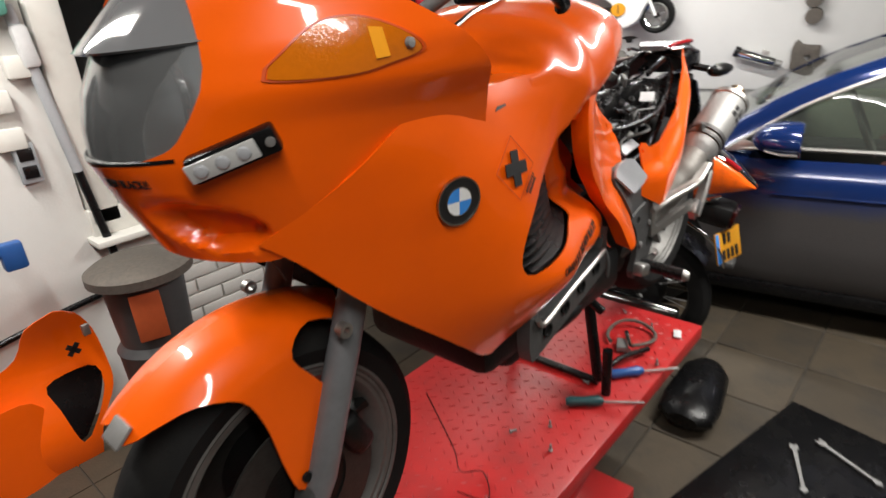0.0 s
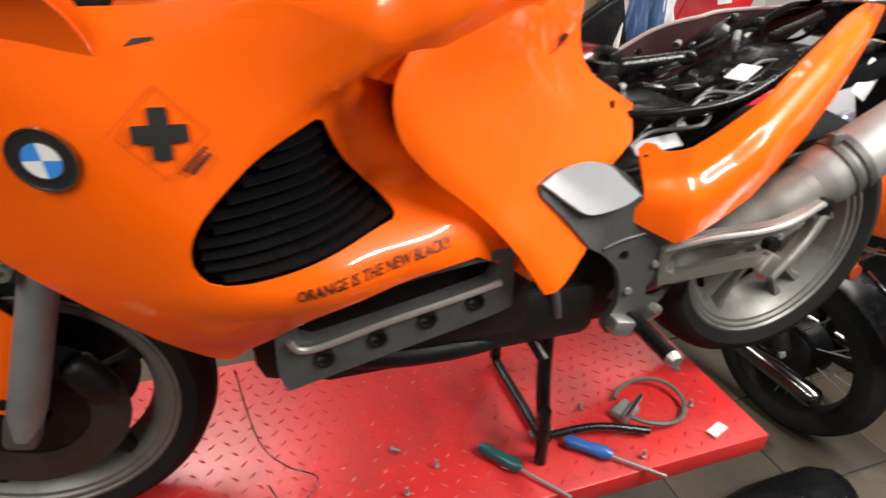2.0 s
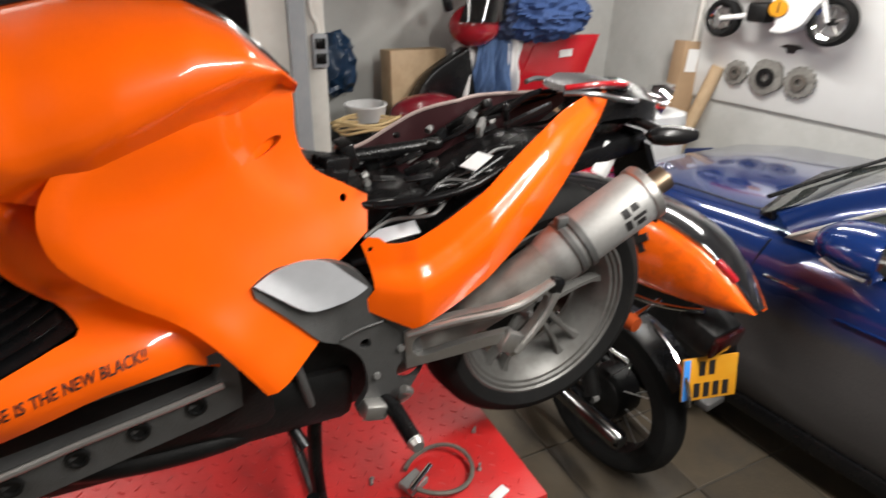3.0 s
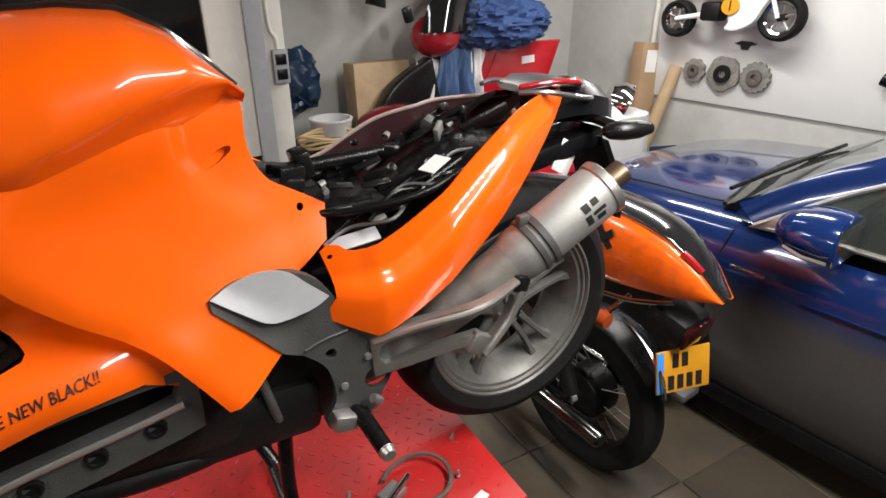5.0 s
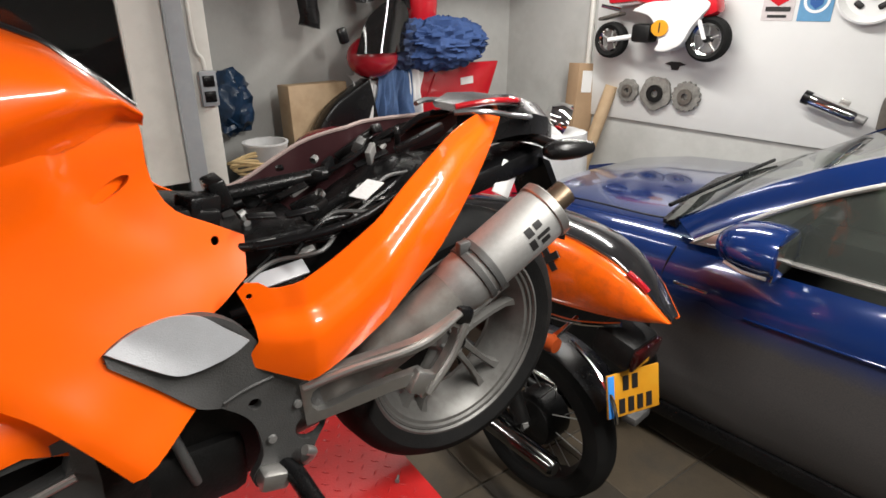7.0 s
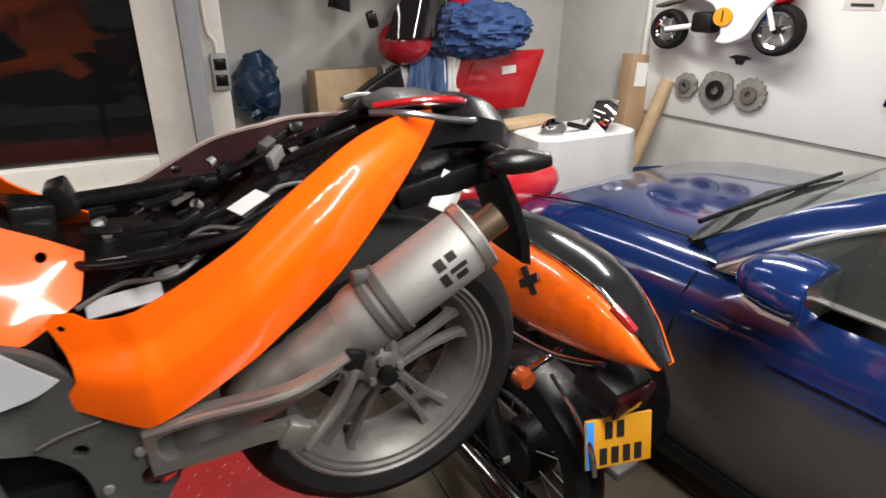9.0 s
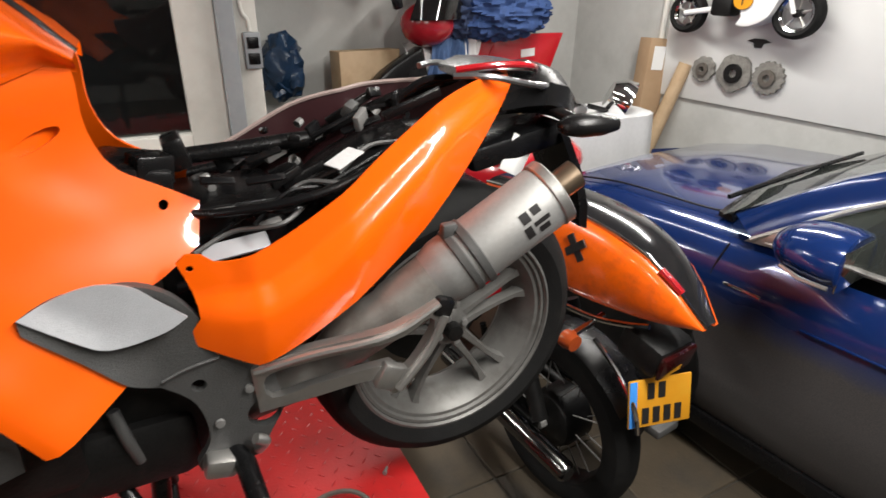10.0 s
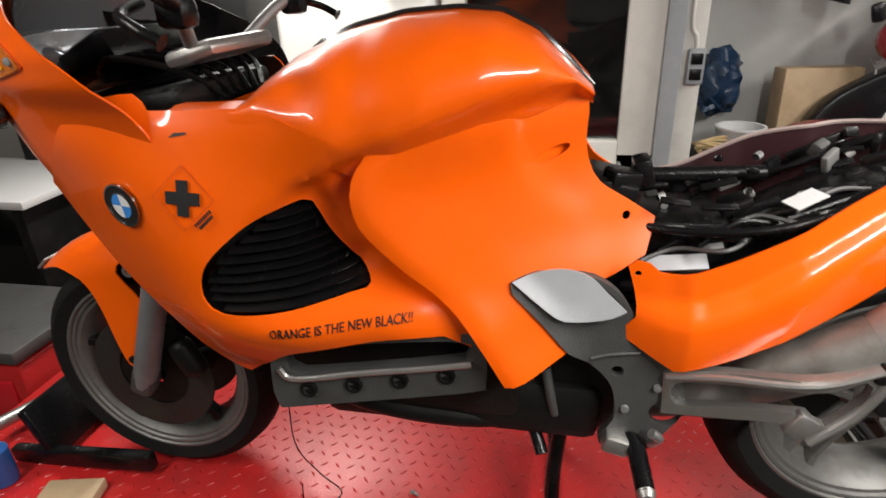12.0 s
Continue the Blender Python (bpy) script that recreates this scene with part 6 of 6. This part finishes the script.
part("screen", sheet(spline([(-.2, 0, 1), (.22, 0, 1), (.24, .24), (.05, .34), (-.14, .22)], .05), lambda u, v: (2.66 + u * .8 + .30 * v, 2.19 + 1.2 * u * u + .3 * v, .83 + v * .9), .04, .004), glass("dark_smoked_screen", (.16, .15, .15), .05), hel)
part("mirror_stub", boxed((.06, .04, .09), pose(2.44, 2.28, .93, 0, -15, 0), .015), BLACK, hel)
single("red_fender", loft(blob(3.10, 2.45, 1.12, .11, .08, .24, 10, 24)), REDPLASTIC, "glossy red mudguard standing on the heap", "mudguard")
single("shelf_rack", boxed((2.3, .5, .05), pose(2.85, 2.55, 1.36), .006), DARKIN, "dark shelf under the ceiling of the alcove", "shelf")
for x, w, hgt in ((2.30, .14, .36), (2.66, .12, .22), (2.92, .16, .26)):
    single("hanging_strap", loft(crumple([[(x + w * .5 * math.cos(a), 2.42 + .03 * math.sin(a), 1.34 - hgt * k / 6) for a in [2 * math.pi * j / 12 for j in range(12)]] for k in range(7)], .025, x * 3)), BLACK, "black strap hanging from the shelf", "strap", "hanging straps")
single("cardboard_box", boxed((.40, .16, .48), pose(2.34, 2.54, .405, -3, 0, 4), .006), WOOD, "pale brown box standing on the bench", "box")
single("seat_pad", plate(spline([(2.20, .30, 1), (2.35, .52), (2.62, .68, 1), (2.70, .30, 1)], .05), 2.30, 2.42, (), .02), BLACK, "black seat leaning on the heap", "seat")
single("red_tank", loft(blob(2.32, 2.26, .30, .26, .13, .12, 10, 28)), material("dark_red_gloss", (.16, .01, .018), .25, 0, .1, 20, coat=.5), "dark red fuel tank on the bench", "tank")
single("plastic_tub", loft([[(1.92 + r * math.cos(a), 2.30 + r * math.sin(a), z) for a in [2 * math.pi * k / 24 for k in range(24)]] for r, z in ((.10, .17), (.125, .36), (.13, .365), (.13, .375), (.115, .375), (.09, .19))]), CLOTHW, "pale plastic tub on the bench", "tub")
for k in range(4):
    pts = [(1.86 + (.17 + .012 * k) * math.cos(a), 2.12 + .10 * math.sin(a), .275 + .016 * k + .012 * math.sin(3 * a + k)) for a in [2 * math.pi * j / 30 for j in range(31)]]
    if k == 0:
        bmr = bmesh.new()
    tube(pts, .009, bmr, 6, False)
single("rope_coil", bmr, ROPE, "coil of pale rope lying on a black bag", "rope")
single("black_bag", loft(crumple(blob(1.88, 2.15, .08, .26, .16, .20, 10, 28), .03, 21)), BLACK, "black bag under the coiled rope", "bag")
single("blue_bag", loft(crumple(blob(1.84, 2.62, .55, .13, .10, .19, 18, 40), .055, 15, 12.0)), BLUEBAG, "dark blue plastic bag hanging in the alcove", "bag")
single("red_crate", boxed((.5, .4, .42), pose(2.55, 1.55, -.37), .01), REDPLASTIC, "red plastic crate on the floor", "crate")
single("red_bonnet", loft(blob(2.62, 1.30, .24, .40, .22, .16, 10, 32)), REDPLASTIC, "glossy red fairing lying behind the bikes", "fairing")
single("wood_offcut", boxed((.2, .08, .06), pose(2.48, 1.10, .38, 0, 0, 15), .004), WOOD, "short pale wooden offcut", "wood")

# ---- by the front wall ----
lf = thing("loose_fairing", "spare orange fairing half leaning against the wall", "fairing")
lf_out = spline([(-.62, -.55, 1), (-.60, -.10), (-.45, .02), (-.25, .0), (-.12, .05), (-.06, .16), (.05, .20, 1), (.12, .16), (.17, .05), (.18, -.10), (.16, -.2), (.06, -.34), (.02, -.55, 1)], .04)
lf_hole = spline([(-.06, -.10), (.06, -.08), (.13, -.10), (.13, -.18), (.05, -.30), (-.02, -.36), (-.05, -.2)], .04)
part("shell", sheet(lf_out, lambda u, v: (.02 + u, 1.74 + .35 * (u - .0) ** 2 + .10 * v + .04 * math.cos(9 * v), -.13 + v), .03, .004, [lf_hole]), ORANGE, lf)
part("liner", sheet(shrink(lf_hole, 1.15), lambda u, v: (.02 + u, 1.80 + .35 * u ** 2 + .10 * v + .04 * math.cos(9 * v), -.13 + v), .04, .004), BLACK, lf)
part("duct", sheet(spline([(-.50, -.52, 1), (-.46, -.16), (-.25, -.09), (-.10, -.16), (-.06, -.52, 1)], .04), lambda u, v: (.02 + u, 1.69 + 1.6 * (u + .28) ** 2 + .10 * v, -.13 + v), .04, .004), ORANGE, lf)
for r in (45, -45):
    part("cross_decal", boxed((.06, .004, .02), pose(.085, 1.715, -.10, 0, r, 8), 0), DECAL, lf)
part("clip", boxed((.03, .02, .05), pose(.15, 1.72, -.04), .006), ALU, lf)
binn = thing("waste_bin", "grey plastic bin with a dark flat lid", "bin")
part("bucket", loft([[(.36 + r * math.cos(a), 1.55 + r * math.sin(a), z) for a in [2 * math.pi * k / 32 for k in range(32)]] for r, z in ((.15, FLOOR), (.16, -.15), (.165, -.13), (.14, -.10), (.155, .17))]), material("bin_grey", (.06, .06, .062), .5, 0, .15, 30), binn)
part("lid", loft([[(.36 + r * math.cos(a), 1.55 + r * math.sin(a), z) for a in [2 * math.pi * k / 32 for k in range(32)]] for r, z in ((.18, .17), (.20, .18), (.20, .215), (.17, .235))]), RUST, binn)
part("orange_band", boxed((.11, .01, .20), pose(.30, 1.405, .05, 0, 0, -18), .004), material("orange_label", (.5, .10, .03), .5), binn)
pole = thing("suction_hose", "black and white pole leaning against the wall", "pole")
part("lower_tube", tube([(.42, 1.90, -.10), (.36, 1.93, .55)], .018), BLACK, pole)
part("upper_tube", tube([(.36, 1.93, .55), (.30, 1.95, 1.2)], .022), PADGREY, pole)
part("handle", boxed((.06, .05, .16), pose(.315, 1.93, 1.05, 0, -5, 0), .018), CLOTHW, pole)
for z, w in ((.98, .10), (.86, .09), (.72, .10)):
    single("switch_box", boxed((w, .05, .085), pose(.17 if z < .9 else .28, 1.955, z), .008), FRAMEW, "white electrical box on the wall", "switch box", "switch boxes")
single("green_case", boxed((.26, .10, .12), pose(.16, 1.93, 1.22), .02), material("mint_green", (.12, .36, .28), .5), "green plastic case on the wall", "case")
single("cable_run", tube(smooth_path([(-1.2, 1.975, -.14), (-.3, 1.975, -.10), (.3, 1.975, -.02), (1.2, 1.975, .02)]), .014), BLACK, "black cable running along the wall", "cable")
cl = thing("bar_clamp", "blue bar clamp hanging on the wall", "clamp")
part("bar", tube([(-.7, 1.78, .28), (.0, 1.80, .34)], .02), TOOLBLUE, cl)
part("jaw", boxed((.08, .05, .11), pose(.02, 1.80, .32), .012), TOOLBLUE, cl)
bw = thing("wall_bricks", "white painted brick base of the wall", "brickwork", kind="structure")
bk = boxed((.245, .02, .068), None, .004)
bk_me = part("brick", bk, WALLW, bw)
bk_me.location = (.48, 1.972, FLOOR + .04)
for r in range(8):
    for c in range(4):
        if r == 0 and c == 0:
            continue
        o = bpy.data.objects.new("brick", bk_me.data)
        scene.collection.objects.link(o)
        o.parent = bw
        o.location = (.48 + .255 * c + .128 * (r % 2), 1.972, FLOOR + .04 + .078 * r)

# things seen past the nose
bench = thing("white_bench", "work bench with a white top by the wall", "bench")
part("bench_top", boxed((1.0, .7, .04), pose(-1.9, 1.35, .28), .006), BOARD, bench)
for x in (-2.3, -1.5):
    part("leg", boxed((.06, .6, .84), pose(x, 1.35, -.16), .006), DARKIN, bench)
part("drawer_block", boxed((.80, .55, .60), pose(-1.9, 1.38, -.27), .01), DARKIN, bench, "black drawer block under the top")
single("tool_cabinet", boxed((1.5, .3, 2.0), pose(-1.25, 1.80, .43), .01), DARKIN, "tall dark metal cabinet against the wall", "cabinet")
tro = thing("tool_trolley", "red steel tool trolley with a grey top", "trolley")
part("body", boxed((.50, .42, .60), pose(-1.0, .42, -.26), .012), REDPAINT, tro)
part("top_tray", boxed((.52, .44, .05), pose(-1.0, .42, .075), .012), GREYCAST, tro)
for z in (-.10, -.30):
    part("drawer", boxed((.42, .012, .16), pose(-1.0, .205, z), .006), REDPLASTIC, tro)
for x in (-1.2, -.8):
    part("caster", lathe([(0, -.015), (.04, -.015), (.045, 0), (.04, .015), (0, .015)], segs=16, m=pose(x, .42, FLOOR + .045)), BLACK, tro)

# ---- on and beside the lift ----
ch = thing("wheel_chock", "black steel wheel clamp on the lift", "wheel clamp")
for s in (-.10, .09):
    part("rail", boxed((.42, .03, .05), pose(-.25, s, .03, 0, -4, 0), .006), BLACK, ch)
part("jaw", boxed((.03, .22, .16), pose(-.36, 0, .09, 0, -20, 0), .008), BLACK, ch)
part("spindle", tube([(-.52, 0, .05), (-.36, 0, .06)], .012), STEEL, ch)
part("knob", tube([(-.55, -.06, .06), (-.52, .05, .05)], .018), ALU, ch)


def screwdriver(x, y, turn, mat, label):
    t = thing("screwdriver", label, "screwdriver", "screwdrivers")
    t.matrix_world = pose(x, y, .0165, 0, 0, turn)
    part("handle", tube([(0, 0, 0), (.01, 0, 0), (.05, 0, 0), (.09, 0, 0), (.105, 0, 0)], [.010, .015, .013, .016, .009], segs=10), mat, t)
    part("blade", tube([(.105, 0, -.004), (.22, 0, -.010)], .0035, segs=8), STEEL, t)


screwdriver(.815, -.125, -52, TOOLGREEN, "screwdriver with a dark green handle on the lift")
screwdriver(1.005, -.165, -42, TOOLBLUE, "screwdriver with a blue handle on the lift")
single("black_socket_bar", tube([(.932, -.19, .001), (.932, -.19, .15)], .014, segs=14), BLACK, "black steel tube standing on the lift", "tube")
ring = [(1.255 + .085 * math.cos(a), -.12 + .075 * math.sin(a), .02 + .006 * math.sin(2 * a)) for a in [radians(-150 + 10 * k) for k in range(31)]]
single("hose_clamp", tube(ring, .006, segs=6), RUST, "open steel hose clamp on the lift", "clamp")
cb = thing("bracket_part", "loose metal bracket lying on the lift", "bracket")
part("plate", boxed((.06, .045, .02), pose(1.185, -.125, .013, 0, 0, 25), .004), STEEL, cb)
part("pin", tube([(1.16, -.16, .03), (1.235, -.11, .032)], .008, segs=10), CHROME, cb)
random.seed(11)
for k in range(9):
    x, y = random.uniform(.55, 1.42), random.uniform(-.26, -.02)
    single("bolt", lathe([(0, -.004), (.006, -.004), (.006, .0), (.0035, .001), (.0035, .016), (0, .016)], segs=8, m=pose(x, y, .007, 90 * (k % 2), 0, 40 * k)), STEEL, "small loose bolt on the lift", "bolt", "loose bolts")
single("paper_scrap", boxed((.05, .025, .006), pose(1.36, -.235, .006, 0, 0, 20), .002), CLOTHW, "white scrap lying on the lift edge", "scrap")
single("orange_trim_piece", sheet(spline([(0, 0, 1), (.12, .02), (.28, .0, 1), (.26, .05), (.12, .075), (.02, .05)], .02), lambda u, v: (.03 + u, -.26 + v, .012 + .10 * max(0, v) + .02 * math.sin(9 * u)), .02, .004), ORANGE, "orange plastic trim piece lying on the lift", "trim piece")
single("blue_can", lathe([(0, 0), (.03, 0), (.032, .01), (.032, .10), (.02, .115), (0, .116)], segs=20, m=pose(-.42, -.18, .002, 90)), TOOLBLUE, "small blue can standing on the lift", "can")
single("wood_wedge", boxed((.14, .07, .03), pose(-.20, -.205, .017, 0, 0, 12), .004), WOOD, "pale wooden wedge on the lift", "wedge")
single("wire_loop", tube(smooth_path([(.34, -.05, .30), (.36, -.10, .16), (.40, -.08, .05), (.46, -.10, .012), (.40, -.16, .01), (.36, -.10, .03)]), .0016, segs=6), BLACK, "thin black cable hanging onto the lift", "cable")
gs = thing("saddle", "black motorcycle seat lying on the floor", "seat")
rg = []
for k, (u, w, hh) in enumerate(((0, .02, .03), (.03, .07, .05), (.10, .10, .06), (.25, .11, .065), (.42, .12, .06), (.55, .11, .05), (.60, .06, .03))):
    rg.append([(2.03 - u * .75, -.17 - u * .07 + w * math.cos(a), FLOOR + .065 + hh * math.sin(a)) for a in [2 * math.pi * j / 24 for j in range(24)]])
part("cushion", loft(rg), BLACK, gs)
fm = thing("floor_mat", "black rubber mat with tools on the floor", "mat")
part("mat", boxed((1.0, .8, .02), pose(1.45, -.78, FLOOR + .012, 0, 0, -14), .005), BLACK, fm)
for x, y, r in ((1.62, -.62, 20), (1.75, -.75, 60)):
    sp = single("spanner", plate(spline([(-.10, -.006), (.09, -.008), (.10, -.016), (.125, -.012), (.115, 0), (.125, .012), (.10, .016), (.09, .008), (-.10, .006), (-.115, .014), (-.13, 0), (-.115, -.014)], .02), -.004, .004, (), 0, pose(x, y, FLOOR + .03, 90, 0, r)), STEEL, "steel spanner lying on the mat", "spanner", "spanners")

# ---- floor tiles ----
TILE = tile_material()
fl = bpy.data.objects["floor"]
t0 = None
rest = []
random.seed(5)
for i in range(-10, 13):
    for j in range(-10, 8):
        x, y = .95 + .40 * i, .10 + .40 * j
        if 0 <= i <= 8 and -4 <= j <= 6:
            if t0 is None:
                bmt = boxed((.394, .394, .03), None, .004, 1)
                t0 = part("tile", bmt, TILE, fl)
                o = t0
            else:
                o = bpy.data.objects.new("tile", t0.data)
                scene.collection.objects.link(o)
                o.parent = fl
            o.matrix_world = pose(x, y, FLOOR - .0155 + random.uniform(-.001, .0005))
        else:
            rest.append((x, y))
bm = bmesh.new()
for x, y in rest:
    box(bm, (.394, .394, .03), pose(x, y, FLOOR - .0155))
r_ = part("far_tiles", bm, TILE, fl)
r_["kind"] = "stuff"
